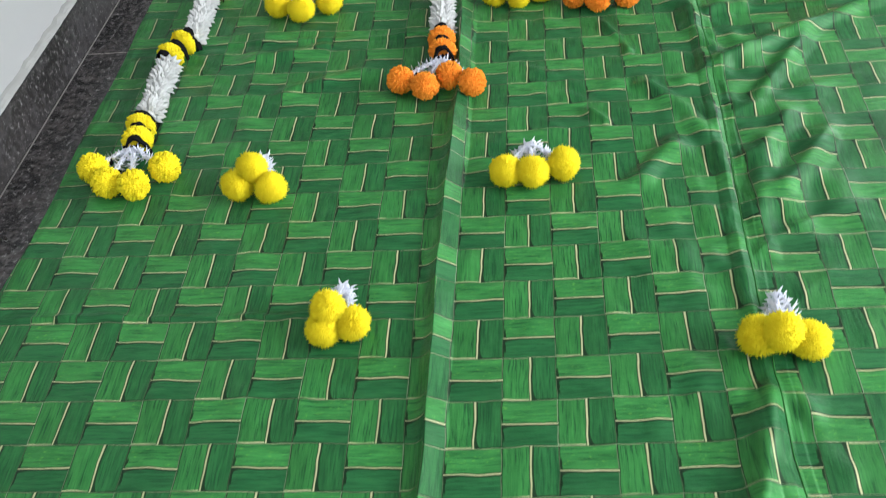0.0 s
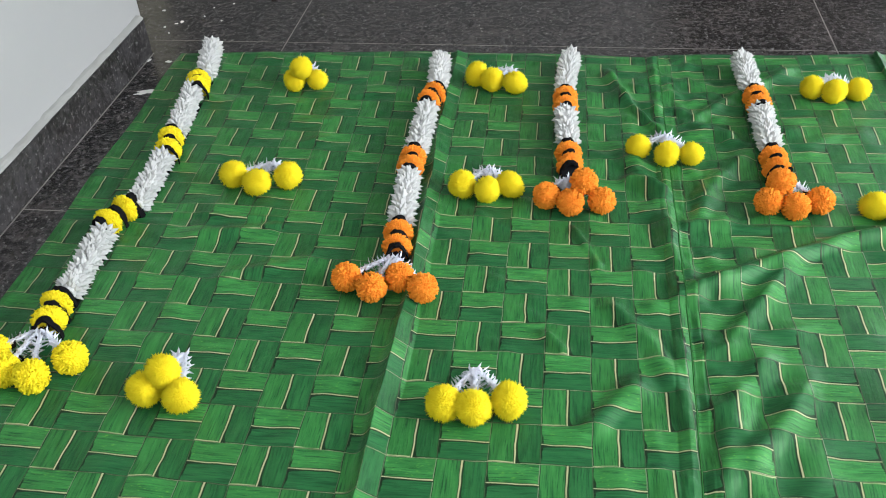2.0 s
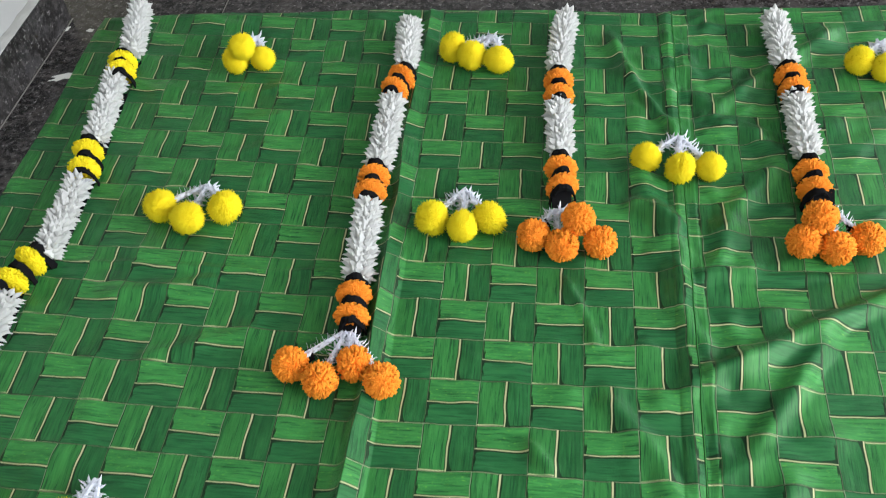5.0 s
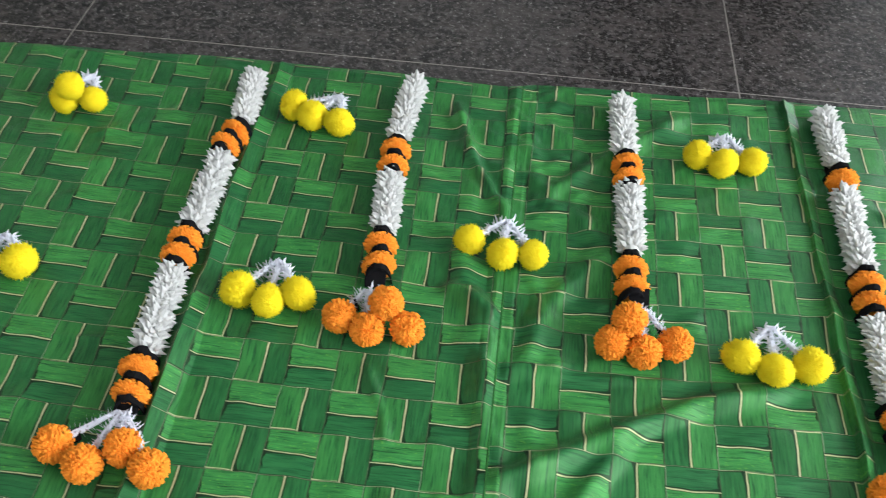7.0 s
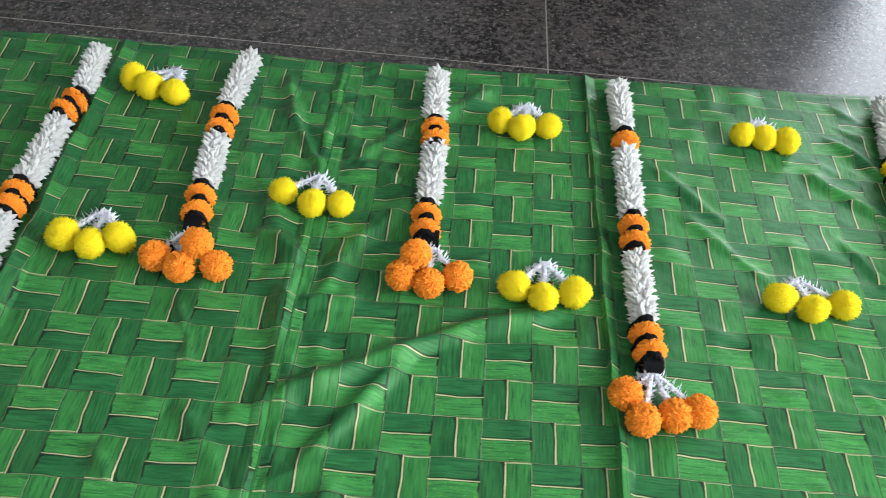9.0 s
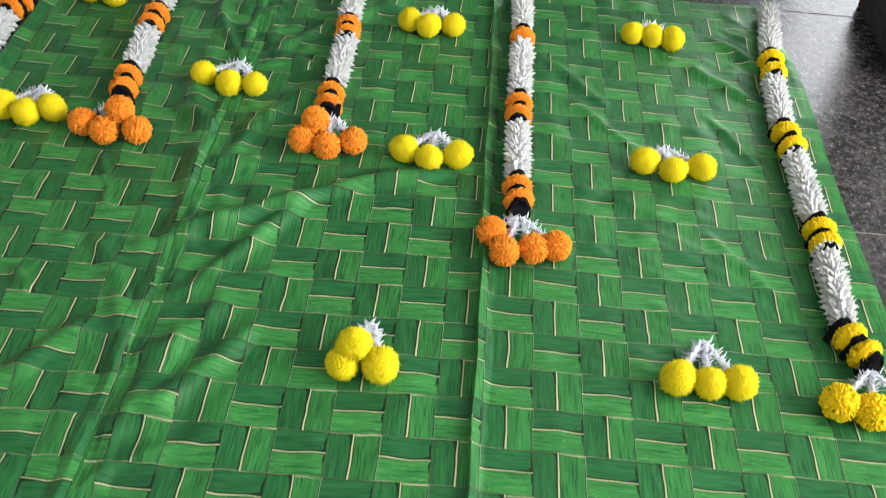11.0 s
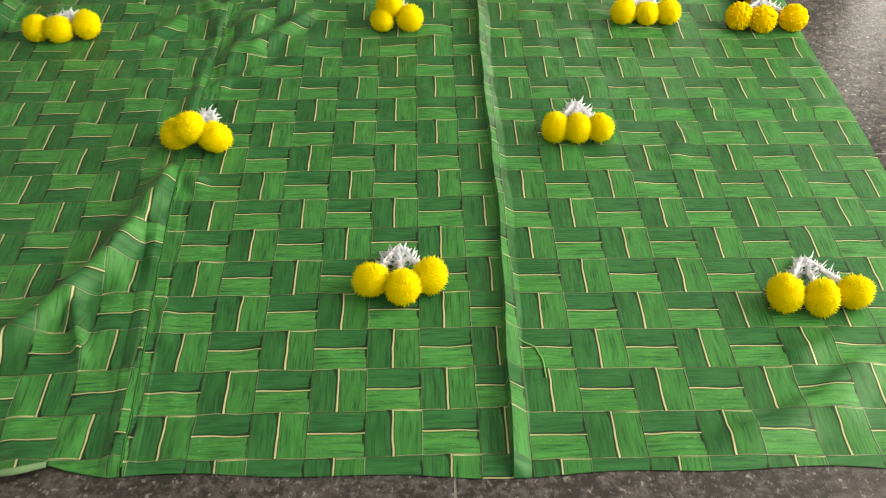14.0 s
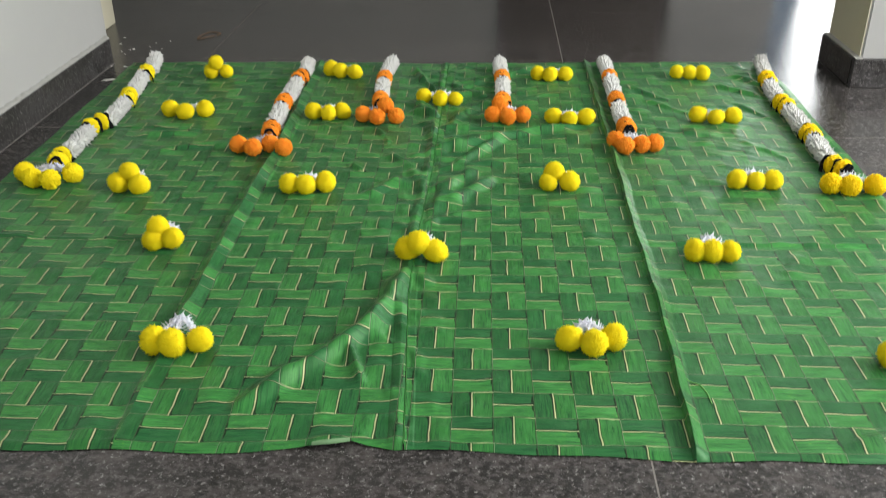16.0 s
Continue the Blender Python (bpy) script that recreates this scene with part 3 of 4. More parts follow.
def tube(name, points, r, material, sides=6):
    """A thin round thread through points."""
    pts = [Vector(p) for p in points]
    verts, faces = [], []
    for n, p in enumerate(pts):
        d = (pts[min(n + 1, len(pts) - 1)] - pts[max(n - 1, 0)]).normalized()
        a = d.cross(Vector((0, 0, 1)))
        a = a.normalized() if a.length > 1e-4 else Vector((1, 0, 0))
        b = a.cross(d)
        for k in range(sides):
            w = k * math.tau / sides
            verts.append(p + (a * math.cos(w) + b * math.sin(w)) * r)
    for n in range(len(pts) - 1):
        for k in range(sides):
            q, e = n * sides + k, n * sides + (k + 1) % sides
            faces.append((q, e, e + sides, q + sides))
    return mesh_of(name, verts, faces, material, True)


cloth = tagged(empty("backdrop_cloth", 0, 0), "large green banana-leaf print satin cloth spread wrinkled on the floor", "cloth")
panel("panel", True, "wrinkled satin panel with a woven leaf print", cloth)
panel("panel", False, "wrinkled satin panel with a woven leaf print", cloth)
seam_line = [(float(seam_x(v)), v, ground_z(float(seam_x(v)), v) + 0.0002) for v in np.linspace(0.012, 2.215, 150).tolist()]
part("seam", tube("seam", seam_line, 0.0012, THREAD), cloth, "dark green stitched seam")
lip = []
for k in range(15):
    x = -0.150 + 0.0045 * k
    w = 0.4 * math.sin(math.pi * k / 14)
    f = 0.004 * math.sin(x * 9 + 0.6) + 0.003 * math.sin(x * 23) + float(np.interp(x, [-0.25, -0.12, -0.085], [-0.012, 0.008, 0.020]))
    zz = 0.0025 + 0.010 * math.exp(-(((x + 0.12) / 0.045) ** 2))
    lip += [(x, f - 0.001 - 0.006 * w, zz - 0.002), (x, f - 0.002 - 0.001 * w, zz + 0.0025), (x, f + 0.004, zz + 0.003)]
part("hem", mesh_of("hem", lip, [(3 * k + c, 3 * k + c + 1, 3 * k + c + 4, 3 * k + c + 3) for k in range(14) for c in (0, 1)], LINING, True), cloth, "pale underside of the turned-up hem")


# ---------------------------------------------------------------- pom-poms and flowers
def sphere_points(n, rng):
    """Directions spread evenly over a ball, with some unrest."""
    out = []
    for k in range(n):
        z = 1 - 2 * (k + 0.5) / n
        a = k * 2.399963 + rng.uniform(-0.12, 0.12)
        r = math.sqrt(max(0.0, 1 - z * z))
        out.append(Vector((r * math.cos(a), r * math.sin(a), z)))
    return out


def core(r, squash, level=2):
    bm = bmesh.new()
    bmesh.ops.create_icosphere(bm, subdivisions=level, radius=r)
    verts = [Vector((v.co.x, v.co.y * squash, v.co.z)) for v in bm.verts]
    faces = [tuple(v.index for v in f.verts) for f in bm.faces]
    bm.free()
    return verts, faces


def fuzzy(me, squash, keep):
    """Softens the shading of a ball of petals towards that of a round tuft."""
    me.polygons.foreach_set("use_smooth", [True] * len(me.polygons))
    me.update()
    soft = []
    for v in me.vertices:
        out = Vector((v.co.x, v.co.y / squash ** 2, v.co.z)).normalized()
        n = v.normal if v.normal.dot(out) > 0 else -v.normal
        soft.append(tuple((out * (1 - keep) + n * keep).normalized()))
    me.normals_split_custom_set_from_vertices(soft)
    return me


def spike(verts, faces, joints, d, side, squash):
    """One closed strip that points outwards: a flat diamond section through joints of (centre, half width, half thickness)."""
    k = len(verts)
    out = side.cross(d)
    for c, w, h in joints:
        for p in (c - side * w, c + out * h, c + side * w, c - out * h):
            verts.append(Vector((p.x, p.y * squash, p.z)))
    for n in range(len(joints) - 1):
        q = k + 4 * n
        faces += [(q + e, q + (e + 1) % 4, q + 4 + (e + 1) % 4, q + 4 + e) for e in range(4)]
    q = k + 4 * (len(joints) - 1)
    faces.append((q, q + 1, q + 2, q + 3))


def tuft_ball(name, r, material, seed, count=2500, squash=1.0):
    """A clipped tissue pom-pom: a ball of fine short points, a little lumpy."""
    rng = random.Random(seed)
    verts, faces = core(r * 0.89, squash, 3)
    lump = [(Vector((rng.gauss(0, 1), rng.gauss(0, 1), rng.gauss(0, 1))).normalized(), rng.uniform(-0.09, 0.11)) for _ in range(14)]
    for d in sphere_points(count, rng):
        side = d.cross(Vector((rng.gauss(0, 1), rng.gauss(0, 1), rng.gauss(0, 1)))).normalized()
        out = side.cross(d)
        reach = r * (rng.choice((0.94, 0.99, 1.03, 1.07, 1.11, 1.16, 1.24)) + rng.uniform(-0.02, 0.02) + sum(h * max(0.0, d.dot(c)) ** 8 for c, h in lump) - 0.01)
        tip = (d + side * rng.uniform(-0.09, 0.09) + out * rng.uniform(-0.09, 0.09)).normalized() * reach
        w = r * rng.uniform(0.046, 0.072)
        k = len(verts)
        for p in (d * r * 0.90 - side * w - out * w * 0.5, d * r * 0.90 + side * w - out * w * 0.5, d * r * 0.90 + out * w, tip):
            verts.append(Vector((p.x, p.y * squash, p.z)))
        faces += [(k + 1, k, k + 3), (k + 2, k + 1, k + 3), (k, k + 2, k + 3)]
    return fuzzy(mesh_of(name, verts, faces, material), squash, 0.85)


def ruffle_ball(name, r, material, seed, count=620, squash=1.0):
    """A cloth marigold: a ball of short curled petals."""
    rng = random.Random(seed)
    verts, faces = core(r * 0.87, squash, 3)
    for d in sphere_points(count, rng):
        side = d.cross(Vector((rng.gauss(0, 1), rng.gauss(0, 1), rng.gauss(0, 1)))).normalized()
        out = side.cross(d)
        w, reach = r * rng.uniform(0.065, 0.115), r * rng.choice((0.95, 0.99, 1.03, 1.07, 1.12))
        curl = rng.uniform(-0.10, 0.10) * r
        spike(verts, faces, ((d * r * 0.84, w * 0.8, w * 0.6), (d * r * 0.95 + out * curl * 0.4, w, w * 0.5), (d * reach + out * curl, w * 0.9, w * 0.22)), d, side, squash)
    return fuzzy(mesh_of(name, verts, faces, material), squash, 0.72)


LEMON_POMS = [tuft_ball("lemon_pom", 0.0253, LEMON, 10 + k) for k in range(4)]
LEMON_RUFFLES = [ruffle_ball("lemon_ruffle", 0.0264, LEMON, 20 + k) for k in range(3)]
GOLD_POMS = [ruffle_ball("gold_pom", 0.0270, GOLD, 30 + k) for k in range(3)]
ORANGE_POMS = [ruffle_ball("orange_pom", 0.0252, ORANGE, 40 + k) for k in range(3)]
GOLD_DISCS = [ruffle_ball("gold_disc", 0.0270, GOLD, 50 + k, 640, 0.62) for k in range(2)]
LEMON_DISCS = [ruffle_ball("lemon_disc", 0.0270, LEMON, 90 + k, 640, 0.62) for k in range(2)]
ORANGE_DISCS = [ruffle_ball("orange_disc", 0.0265, ORANGE, 60 + k, 640, 0.62) for k in range(2)]


def petal(verts, faces, base, tip, side, w, lift):
    """One pointed petal, folded along its middle."""
    k = len(verts)
    m = base.lerp(tip, 0.45)
    verts += [base, m + side * w - lift * 0.25 * w, tip, m - side * w - lift * 0.25 * w, m + lift * 0.35 * w]
    faces += [(k, k + 1, k + 4), (k + 1, k + 2, k + 4), (k + 2, k + 3, k + 4), (k + 3, k, k + 4)]


def sprig_mesh(name, seed, spikes):
    """A white stem of unit length along +y, with short spikes; it widens to its end."""
    rng = random.Random(seed)
    verts, faces = [], []
    for n in range(6):
        y = n / 5
        r = 0.040 + 0.040 * y
        for k in range(6):
            a = k * math.tau / 6
            verts.append(Vector((r * math.cos(a), y, r * math.sin(a))))
    for n in range(5):
        for k in range(6):
            q, e = n * 6 + k, n * 6 + (k + 1) % 6
            faces.append((q, q + 6, e + 6, e))
    for n in range(spikes):
        y = 0.12 + 0.86 * n / spikes
        a = n * 2.4 + rng.uniform(-0.4, 0.4)
        d = Vector((math.cos(a), 0, math.sin(a)))
        side = Vector((-math.sin(a), 0, math.cos(a)))
        base = Vector((0, y, 0)) + d * 0.03
        petal(verts, faces, base, base + d * rng.uniform(0.09, 0.22) + Vector((0, rng.uniform(-0.10, 0.02), 0)), side, 0.030, d)
    return mesh_of(name, verts, faces, STEM_WHITE)


SPRIGS = [sprig_mesh("sprig", 70 + k, 46) for k in range(3)]


def stem(parent, tip, end, k, thick=1.0):
    """A white stem from the knot to a pom-pom, in the parent's own frame."""
    tip, end = Vector(tip), Vector(end)
    d = end - tip
    length = d.length
    m = Matrix.Translation(tip) @ d.to_track_quat("Y", "Z").to_matrix().to_4x4() @ Matrix.Diagonal((0.075 * thick, length, 0.075 * thick, 1))
    return part("stem", SPRIGS[k % 3], parent, "", m)


def spin(seed):
    rng = random.Random(seed)
    return Euler((rng.uniform(0, 6.28), rng.uniform(0, 6.28), rng.uniform(0, 6.28))).to_matrix().to_4x4()


count_of = [0]


def bunch(one, two, three, tip, meshes, label, size=1.0):
    """Three pom-poms on white stems that meet in a knot; each place is x, y and the height over the floor."""
    count_of[0] += 1
    n = count_of[0]
    cx, cy = (one[0] + two[0] + three[0]) / 3, (one[1] + two[1] + three[1]) / 3
    z0 = 0.003
    thing = tagged(empty("pom_pom_bunch", cx, cy, z0), label, "pom-pom bunch", "yellow pom-pom bunches on the cloth")
    knot = Vector((tip[0] - cx, tip[1] - cy, max(0.009, ground_z(*tip) - z0 + 0.008)))
    rng = random.Random(n)
    for k, p in enumerate((one, two, three)):
        s = size * rng.uniform(0.94, 1.05)
        c = Vector((p[0] - cx, p[1] - cy, p[2] - z0 if p[2] > 0.04 else max(0.0225 * s, ground_z(p[0], p[1]) - z0 + 0.019 * s)))
        part("pom_pom", meshes[(n + k) % len(meshes)], thing, "", Matrix.Translation(c) @ spin(n * 7 + k) @ Matrix.Diagonal((s * rng.uniform(0.93, 1.06), s * rng.uniform(0.90, 1.04), s * rng.uniform(0.93, 1.06), 1)))
        away = (knot - c).normalized()
        stem(thing, knot + Vector(((k - 1) * 0.003, 0, 0)), c + away * 0.020, n + k)
    return thing


def flower_rope(thing, a, b, seed):
    """A run of white cloth flowers threaded along a to b: rings of pointed petals that lean outwards."""
    rng = random.Random(seed)
    a, b = Vector(a), Vector(b)
    d = (b - a)
    a, b = a + d.normalized() * 0.008, b - d.normalized() * 0.004
    length = (b - a).length
    d.normalize()
    side = d.cross(Vector((0, 0, 1))).normalized()
    up = side.cross(d)
    verts, faces = [], []
    for n in range(2):
        c = a if n == 0 else b
        for q in range(10):
            w = q * math.tau / 10
            verts.append(c + (side * math.cos(w) + up * math.sin(w)) * 0.0135)
    faces += [(q, (q + 1) % 10, 10 + (q + 1) % 10, 10 + q) for q in range(10)]
    faces += [tuple(q for q in range(10)), tuple(19 - q for q in range(10))]
    rope = part("flower_rope", mesh_of("flower_rope", verts, faces, PETAL_WHITE), thing, "run of white pointed cloth petals")
    blooms = max(3, round(length / 0.0186))
    for bloom in range(blooms):
        verts, faces = [], []
        size = 1.0 + rng.uniform(-0.10, 0.12)
        for n in range(3):
            f = (bloom + n / 3.3) / blooms
            c = a + d * (length * f)
            for k in range(11):
                w = (k + (n % 2) * 0.5) * math.tau / 11 + rng.uniform(-0.18, 0.18)
                out = side * math.cos(w) + up * math.sin(w)
                across = d.cross(out)
                base = c + out * 0.010
                reach = rng.uniform(0.0145, 0.0205) * size * (1.08, 1.0, 0.9)[n]
                tip = base + out * reach - d * rng.uniform(-0.001, 0.011) + across * rng.uniform(-0.004, 0.004)
                if tip.z < 0.001:
                    tip.z = 0.001
                petal(verts, faces, base, tip, across, rng.uniform(0.0052, 0.0074), d)
        part("flower", mesh_of("flower", verts, faces, PETAL_WHITE), rope)
    return rope


def band_mesh(name, w, depth, high, seed):
    """A strip of black felt bent over the rope, along x, with a ragged rim."""
    rng = random.Random(seed)
    verts, faces = [], []
    n = 12
    for k in range(n + 1):
        a = math.pi * k / n
        for y in (-depth / 2, depth / 2):
            e = rng.uniform(-0.002, 0.002)
            r = 1 + 0.04 * rng.uniform(-1, 1)
            verts.append(Vector((-w * math.cos(a) * r, y + e, high * math.sin(a) * r - 0.002)))
            verts.append(Vector((-w * math.cos(a) * r * 0.92, y + e, high * math.sin(a) * r * 0.92 - 0.004)))
    for k in range(n):
        p = k * 4
        faces += [(p, p + 4, p + 6, p + 2), (p + 1, p + 3, p + 7, p + 5), (p, p + 1, p + 5, p + 4), (p + 2, p + 6, p + 7, p + 3)]
    return mesh_of(name, verts, faces, FELT)


BANDS = [band_mesh("band", 0.0225, 0.0105, 0.0485, 80 + k) for k in range(3)]
TAG = box_mesh("felt_tag", -0.016, 0.016, -0.019, 0.019, -0.0012, 0.0012, FELT, 0.0008)
RAG = box_mesh("felt_scrap", -0.013, 0.013, -0.010, 0.010, -0.0012, 0.0012, FELT, 0.0008)


def garland(colour, runs, discs, tag, knot, poms, label):
    """A string of white flower runs and marigolds that ends in a fan of pom-poms; runs and discs as x0, y0, x1, y1."""
    count_of[0] += 1
    n = count_of[0]
    x0, y0 = runs[0][0], runs[0][1]
    base = 0.003
    thing = tagged(empty("flower_garland", x0, y0, base), label, "garland", "flower garlands on the cloth")
    here = lambda x, y, h: Vector((x - x0, y - y0, h - 0.0015 + 0.6 * max(0.0, ground_z(x, y) - 0.004)))
    balls, flowers = {"orange": (ORANGE_POMS, ORANGE_DISCS), "gold": (GOLD_POMS, GOLD_DISCS), "lemon": (LEMON_RUFFLES, LEMON_DISCS)}[colour]
    line = []
    for k, (ax, ay, bx, by) in enumerate(runs):
        flower_rope(thing, here(ax, ay, 0.0235), here(bx, by, 0.0235), n * 20 + k)
        line += [(ax, ay), (bx, by)]
    for k, (ax, ay, bx, by) in enumerate(discs):
        d = Vector((bx - ax, by - ay, 0))
        turn = math.atan2(d.x, -d.y) if d.length > 0.012 else 0.0
        face = Matrix.Rotation(turn, 4, "Z")
        places = [(ax, ay), (bx, by)] if d.length > 0.02 else [((ax + bx) / 2, (ay + by) / 2)]
        for q, (px, py) in enumerate(places):
            part("marigold", flowers[(k + q) % 2], thing, "", Matrix.Translation(here(px, py, 0.026)) @ face @ Matrix.Rotation(random.Random(n * 31 + k * 3 + q).uniform(-0.25, 0.25), 4, "Z"))
            line.append((px, py))
        u = d.normalized() if d.length > 0.012 else Vector((0, -1, 0))
        gaps = [(ax - u.x * 0.020, ay - u.y * 0.020), ((ax + bx) / 2, (ay + by) / 2), (bx + u.x * 0.019, by + u.y * 0.019)] if d.length > 0.02 else [(ax - u.x * 0.020, ay - u.y * 0.020)]
        for q, (px, py) in enumerate(gaps):
            part("felt_band", BANDS[(k + q) % 3], thing, "strip of black felt", Matrix.Translation(here(px, py, 0.002)) @ face @ Matrix.Rotation(random.Random(n * 13 + k + q).uniform(-0.12, 0.12), 4, "Z"))
    line.sort(key=lambda p: -p[1])
    line.append((tag[0], tag[1]))
    verts, faces = [], []
    for px, py in line:
        c = here(px, py, 0.0)
        for q, (dx, h) in enumerate(((-0.014, 0.0008), (-0.012, 0.0024), (0.013, 0.0024), (0.015, 0.0008))):
            verts.append(c + Vector((dx, 0, h)))
    for k in range(len(line) - 1):
        for q in range(3):
            faces.append((4 * k + q, 4 * k + q + 1, 4 * k + q + 5, 4 * k + q + 4))
    part("backing_ribbon", mesh_of("backing_ribbon", verts, faces, FELT), thing, "flat black felt backing")
    part("felt_tag", TAG, thing, "square of black felt", Matrix.Translation(here(tag[0], tag[1], 0.029)) @ pose(0, 0, 0, 30))
    top = here(knot[0], knot[1], 0.026)
    for k, (px, py, ph) in enumerate(poms):
        c = here(px, py, 0.026) if ph < 0.04 else Vector((px - x0, py - y0, ph - base))
        part("pom_pom", balls[(n + k) % 3], thing, "", Matrix.Translation(c) @ spin(n * 17 + k))
        away = (top - c).normalized()
        stem(thing, top + Vector(((k - 1.5) * 0.004, 0, 0)), c + away * 0.018, n + k, 0.95)
        if k in (0, len(poms) - 1) or colour == "lemon":
            out = Vector((away.x, away.y, 0)).normalized()
            part("felt_scrap", RAG, thing, "scrap of black felt", Matrix.Translation(c + out * 0.025 - Vector((0, 0, 0.004))) @ pose(0, 0, 0, 20 + 15 * k, -25 + 10 * k, 40 * k + 20))
    return thing


# a bit of brown cord that lies in a loop behind the cloth
cord = []
for k in range(29):
    a = k / 28 * math.tau * 0.97
    cord.append((0.030 * math.cos(a) * (1 + 0.25 * math.sin(a)), 0.058 * math.sin(a) + 0.012 * math.cos(2 * a), 0.0024 + 0.0015 * math.sin(3 * a) ** 2))
loop = new("cord_loop", tube("cord_loop", cord, 0.0020, CORD))
loop.matrix_world = pose(-1.064, 2.605, 0.0, 0, 0, -28)
tagged(loop, "thin brown cord lying in a loop on the floor", "cord")

# a loose pale thread beside the pleat
strand = []
for k in range(19):
    f = k / 18
    px, py = float(np.interp(f, [0, 0.35, 0.65, 1], [0.511, 0.533, 0.542, 0.544])), float(np.interp(f, [0, 0.35, 0.65, 1], [0.215, 0.202, 0.179, 0.148]))
    strand.append((px - 0.53, py - 0.18, ground_z(px, py) + 0.0012))
thread = new("loose_thread", tube("loose_thread", strand, 0.0011, PALE_THREAD))
thread.location = (0.53, 0.18, 0.0)
tagged(thread, "short pale green loose thread lying on the cloth", "thread")

ROW = "three lemon-yellow tissue pom-poms side by side on white stems"
PILE = "three lemon-yellow pom-poms piled in a triangle, white stem tips"
DEEP = "three deep-yellow fluffy pom-poms close together on white stems"
bunch((-0.864, 2.010, 0.060), (-0.886, 2.014, 0.028), (-0.833, 2.022, 0.028), (-0.87, 2.11), LEMON_POMS, PILE, 0.98)
bunch((-0.452, 2.059, 0.028), (-0.412, 2.036, 0.028), (-0.357, 2.023, 0.028), (-0.374, 2.12), LEMON_POMS, ROW)
bunch((0.308, 2.033, 0.028), (0.353, 2.015, 0.028), (0.407, 2.028, 0.028), (0.366, 2.107), LEMON_POMS, ROW)
bunch((0.812, 2.062, 0.028), (0.858, 2.059, 0.028), (0.902, 2.053, 0.028), (0.861, 2.13), LEMON_POMS, ROW)
bunch((-0.907, 1.605, 0.028), (-0.85, 1.579, 0.028), (-0.792, 1.607, 0.028), (-0.845, 1.672), LEMON_POMS, ROW)
bunch((-0.434, 1.6, 0.028), (-0.382, 1.584, 0.028), (-0.34, 1.605, 0.028), (-0.389, 1.678), LEMON_POMS, ROW)
bunch((-0.085, 1.755, 0.028), (-0.029, 1.733, 0.028), (0.021, 1.74, 0.028), (-0.026, 1.82), LEMON_POMS, ROW)
bunch((0.342, 1.578, 0.028), (0.389, 1.559, 0.028), (0.443, 1.574, 0.028), (0.396, 1.653), LEMON_POMS, ROW)
bunch((0.8, 1.609, 0.028), (0.853, 1.59, 0.028), (0.909, 1.605, 0.028), (0.843, 1.668), LEMON_POMS, ROW)
bunch((-0.829, 1.029, 0.051), (-0.858, 1.013, 0.028), (-0.799, 1.005, 0.028), (-0.832, 1.105), LEMON_POMS, PILE, 0.98)
bunch((-0.396, 1.027, 0.028), (-0.35, 1.021, 0.028), (-0.3, 1.039, 0.028), (-0.357, 1.113), LEMON_POMS, ROW)
bunch((0.314, 1.085, 0.047), (0.298, 1.066, 0.028), (0.355, 1.068, 0.028), (0.332, 1.157), LEMON_POMS, PILE, 0.98)
bunch((0.804, 1.095, 0.028), (0.853, 1.091, 0.028), (0.898, 1.097, 0.028), (0.858, 1.184), LEMON_POMS, DEEP)
bunch((-0.645, 0.712, 0.048), (-0.653, 0.692, 0.028), (-0.611, 0.702, 0.028), (-0.637, 0.789), LEMON_POMS, PILE, 0.98)
bunch((-0.021, 0.658, 0.049), (-0.046, 0.669, 0.028), (0.018, 0.662, 0.028), (-0.006, 0.757), LEMON_POMS, PILE, 0.98)
bunch((0.616, 0.691, 0.028), (0.654, 0.687, 0.028), (0.695, 0.690, 0.028), (0.665, 0.785), LEMON_POMS, DEEP)
bunch((-0.508, 0.273, 0.028), (-0.469, 0.263, 0.028), (-0.421, 0.281, 0.028), (-0.481, 0.359), LEMON_POMS, ROW)
bunch((0.301, 0.315, 0.028), (0.348, 0.300, 0.028), (0.388, 0.323, 0.028), (0.34, 0.397), LEMON_POMS, ROW)
bunch((0.906, 0.282, 0.028), (0.956, 0.273, 0.028), (1.010, 0.285, 0.028), (0.963, 0.369), LEMON_POMS, ROW)

garland("lemon", [(-1.153, 2.194, -1.113, 2.025), (-1.122, 1.97, -1.088, 1.752), (-1.079, 1.661, -1.067, 1.475), (-1.095, 1.397, -1.085, 1.212)],
        [(-1.121, 1.997, -1.112, 1.966), (-1.09, 1.733, -1.079, 1.686), (-1.084, 1.467, -1.1, 1.425), (-1.089, 1.188, -1.083, 1.148)],
        (-1.09, 1.135), (-1.088, 1.123), [(-1.143, 1.071, 0.028), (-1.102, 1.029, 0.028), (-1.048, 1.019, 0.028), (-1.005, 1.065, 0.028)],
        "long garland of white flowers and yellow marigolds, lemon pom-poms below")
garland("orange", [(-0.55, 2.147, -0.535, 1.994), (-0.545, 1.898, -0.544, 1.704), (-0.544, 1.626, -0.533, 1.451)],
        [(-0.539, 1.961, -0.547, 1.925), (-0.546, 1.688, -0.546, 1.651), (-0.533, 1.431, -0.528, 1.388)],
        (-0.526, 1.376), (-0.53, 1.36), [(-0.603, 1.298, 0.028), (-0.554, 1.275, 0.028), (-0.509, 1.305, 0.038), (-0.465, 1.280, 0.028)],
        "long garland of white flowers and orange marigolds, fanned pom-poms")
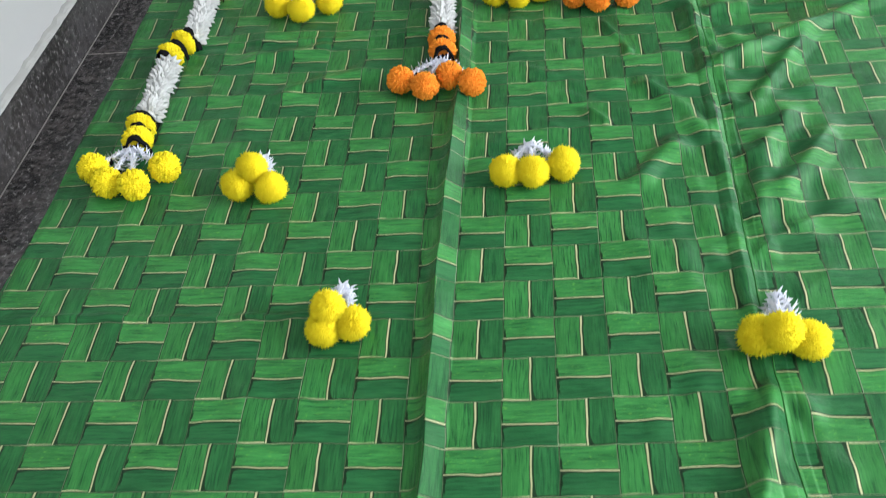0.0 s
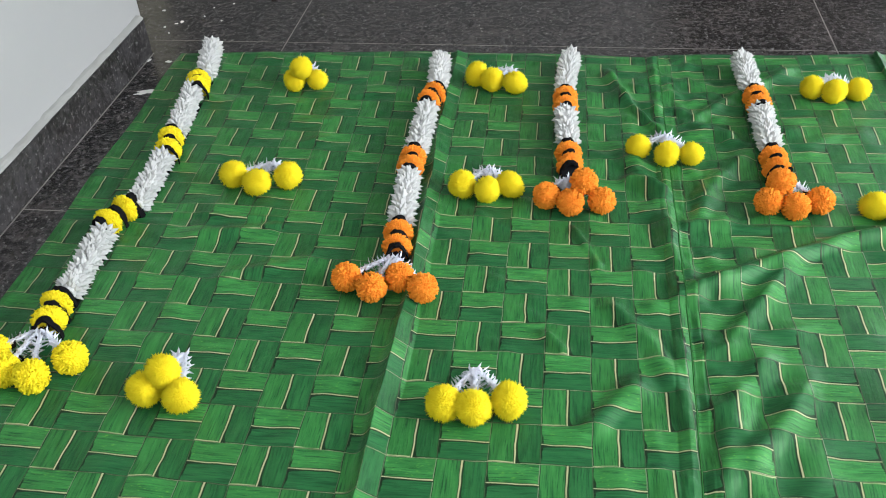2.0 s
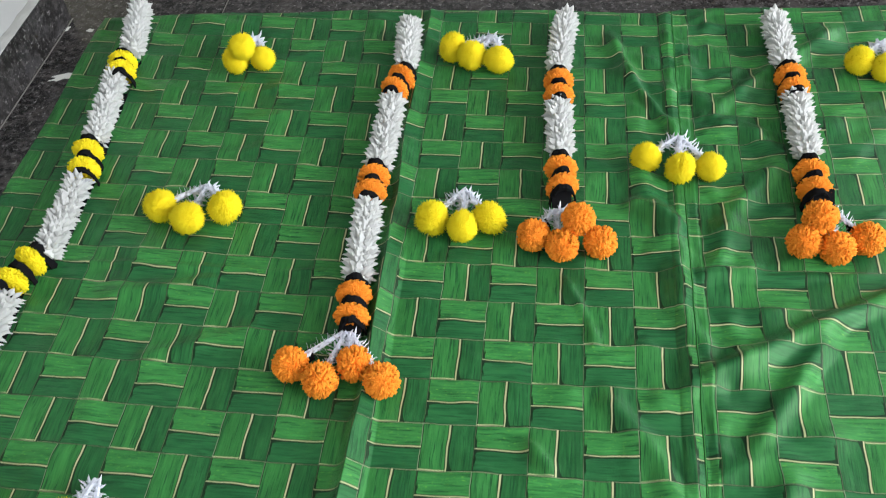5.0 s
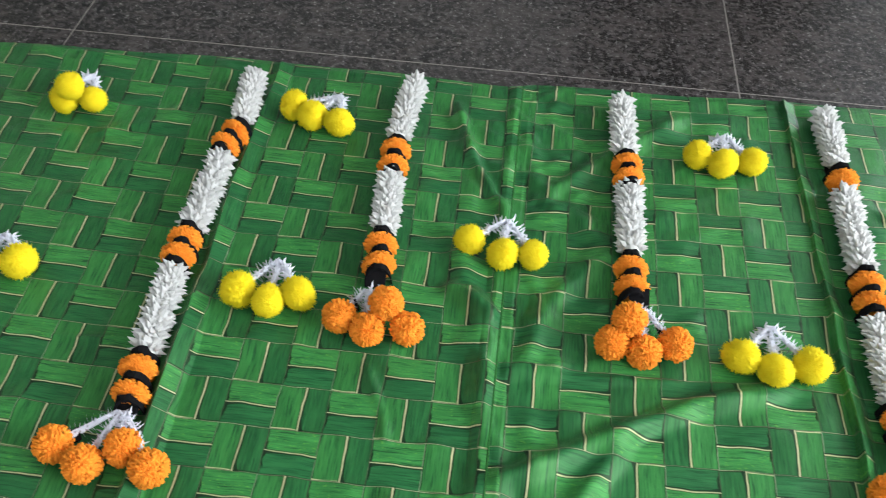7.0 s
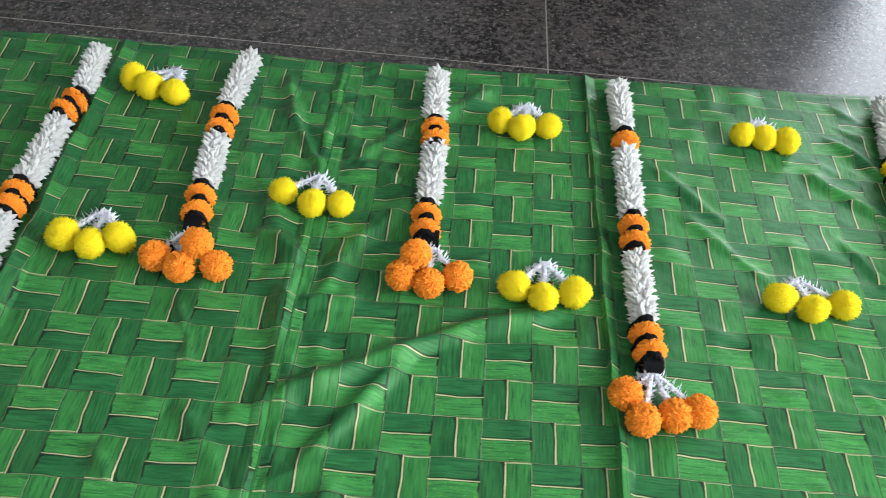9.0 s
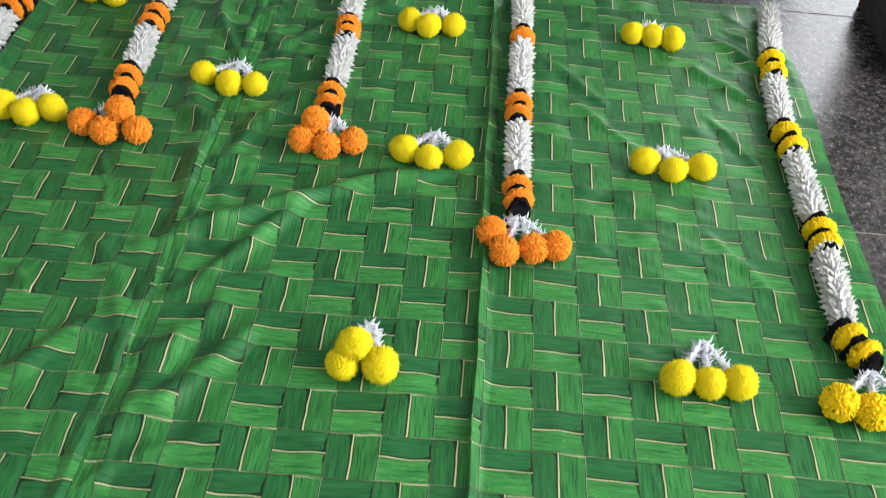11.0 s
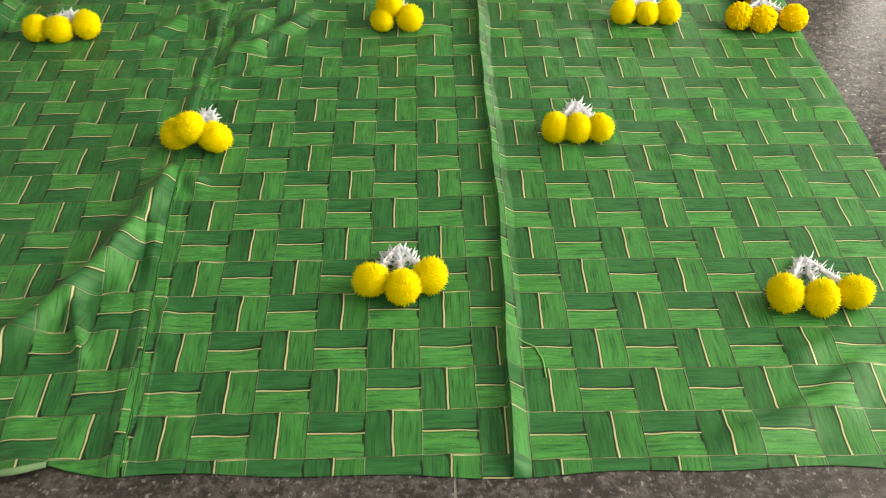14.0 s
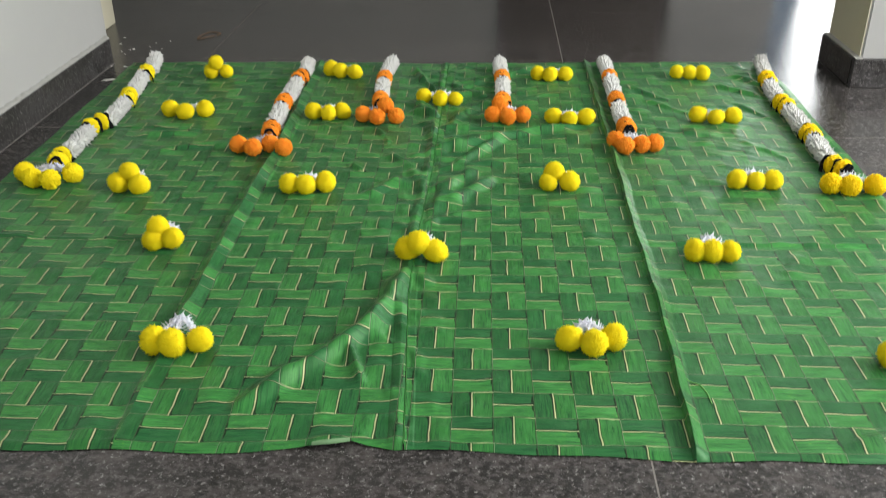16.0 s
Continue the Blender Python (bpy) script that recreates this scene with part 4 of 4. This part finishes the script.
garland("orange", [(-0.232, 2.173, -0.243, 1.988), (-0.238, 1.893, -0.228, 1.753)],
        [(-0.24, 1.957, -0.238, 1.911), (-0.228, 1.721, -0.224, 1.678)],
        (-0.224, 1.651), (-0.232, 1.624), [(-0.266, 1.566, 0.028), (-0.22, 1.548, 0.028), (-0.196, 1.581, 0.055), (-0.161, 1.558, 0.028)],
        "short garland of white flowers and orange marigolds")
garland("orange", [(0.171, 2.171, 0.175, 2.007), (0.181, 1.929, 0.181, 1.76)],
        [(0.178, 1.98, 0.18, 1.943), (0.179, 1.728, 0.18, 1.687)],
        (0.19, 1.663), (0.193, 1.647), [(0.147, 1.573, 0.028), (0.195, 1.564, 0.028), (0.169, 1.6, 0.057), (0.243, 1.585, 0.028)],
        "short garland of white flowers with piled orange pom-poms")
garland("orange", [(0.56, 2.195, 0.563, 2.035), (0.561, 1.972, 0.557, 1.768), (0.556, 1.677, 0.556, 1.514)],
        [(0.563, 2.001, 0.562, 1.99), (0.557, 1.749, 0.556, 1.706), (0.556, 1.495, 0.559, 1.459)],
        (0.56, 1.427), (0.56, 1.416), [(0.512, 1.373, 0.028), (0.536, 1.329, 0.028), (0.585, 1.342, 0.028), (0.624, 1.353, 0.028)],
        "long straight garland of white flowers and orange marigolds")
garland("gold", [(1.151, 2.224, 1.118, 2.023), (1.105, 1.921, 1.095, 1.76), (1.1, 1.668, 1.096, 1.481), (1.1, 1.409, 1.09, 1.228)],
        [(1.113, 1.994, 1.11, 1.947), (1.094, 1.733, 1.099, 1.688), (1.099, 1.454, 1.101, 1.418), (1.092, 1.208, 1.107, 1.175)],
        (1.109, 1.151), (1.111, 1.141), [(1.045, 1.077, 0.028), (1.092, 1.065, 0.028), (1.155, 1.065, 0.028)],
        "long garland of white flowers and golden marigolds, golden pom-poms below")


# ---------------------------------------------------------------- granite slabs of the floor
ROWS = [-3.6, -2.6, -1.8, -1.0, -0.2, 0.645, 1.490, 2.270, 3.050, 3.845]
SLAB_W, GAP = 1.395, 0.0030
for b in range(len(ROWS) - 1):
    slab_mesh = box_mesh("granite_slab", GAP / 2, SLAB_W - GAP / 2, GAP / 2, ROWS[b + 1] - ROWS[b] - GAP / 2, -0.02, 0.0, FLOOR, 0.0006)
    for a in range(-2, 3):
        px = 0.415 + a * SLAB_W
        if px < 3.4:
            part("granite_slab", slab_mesh, floor, "", Matrix.Translation((px, ROWS[b], 0.0)))
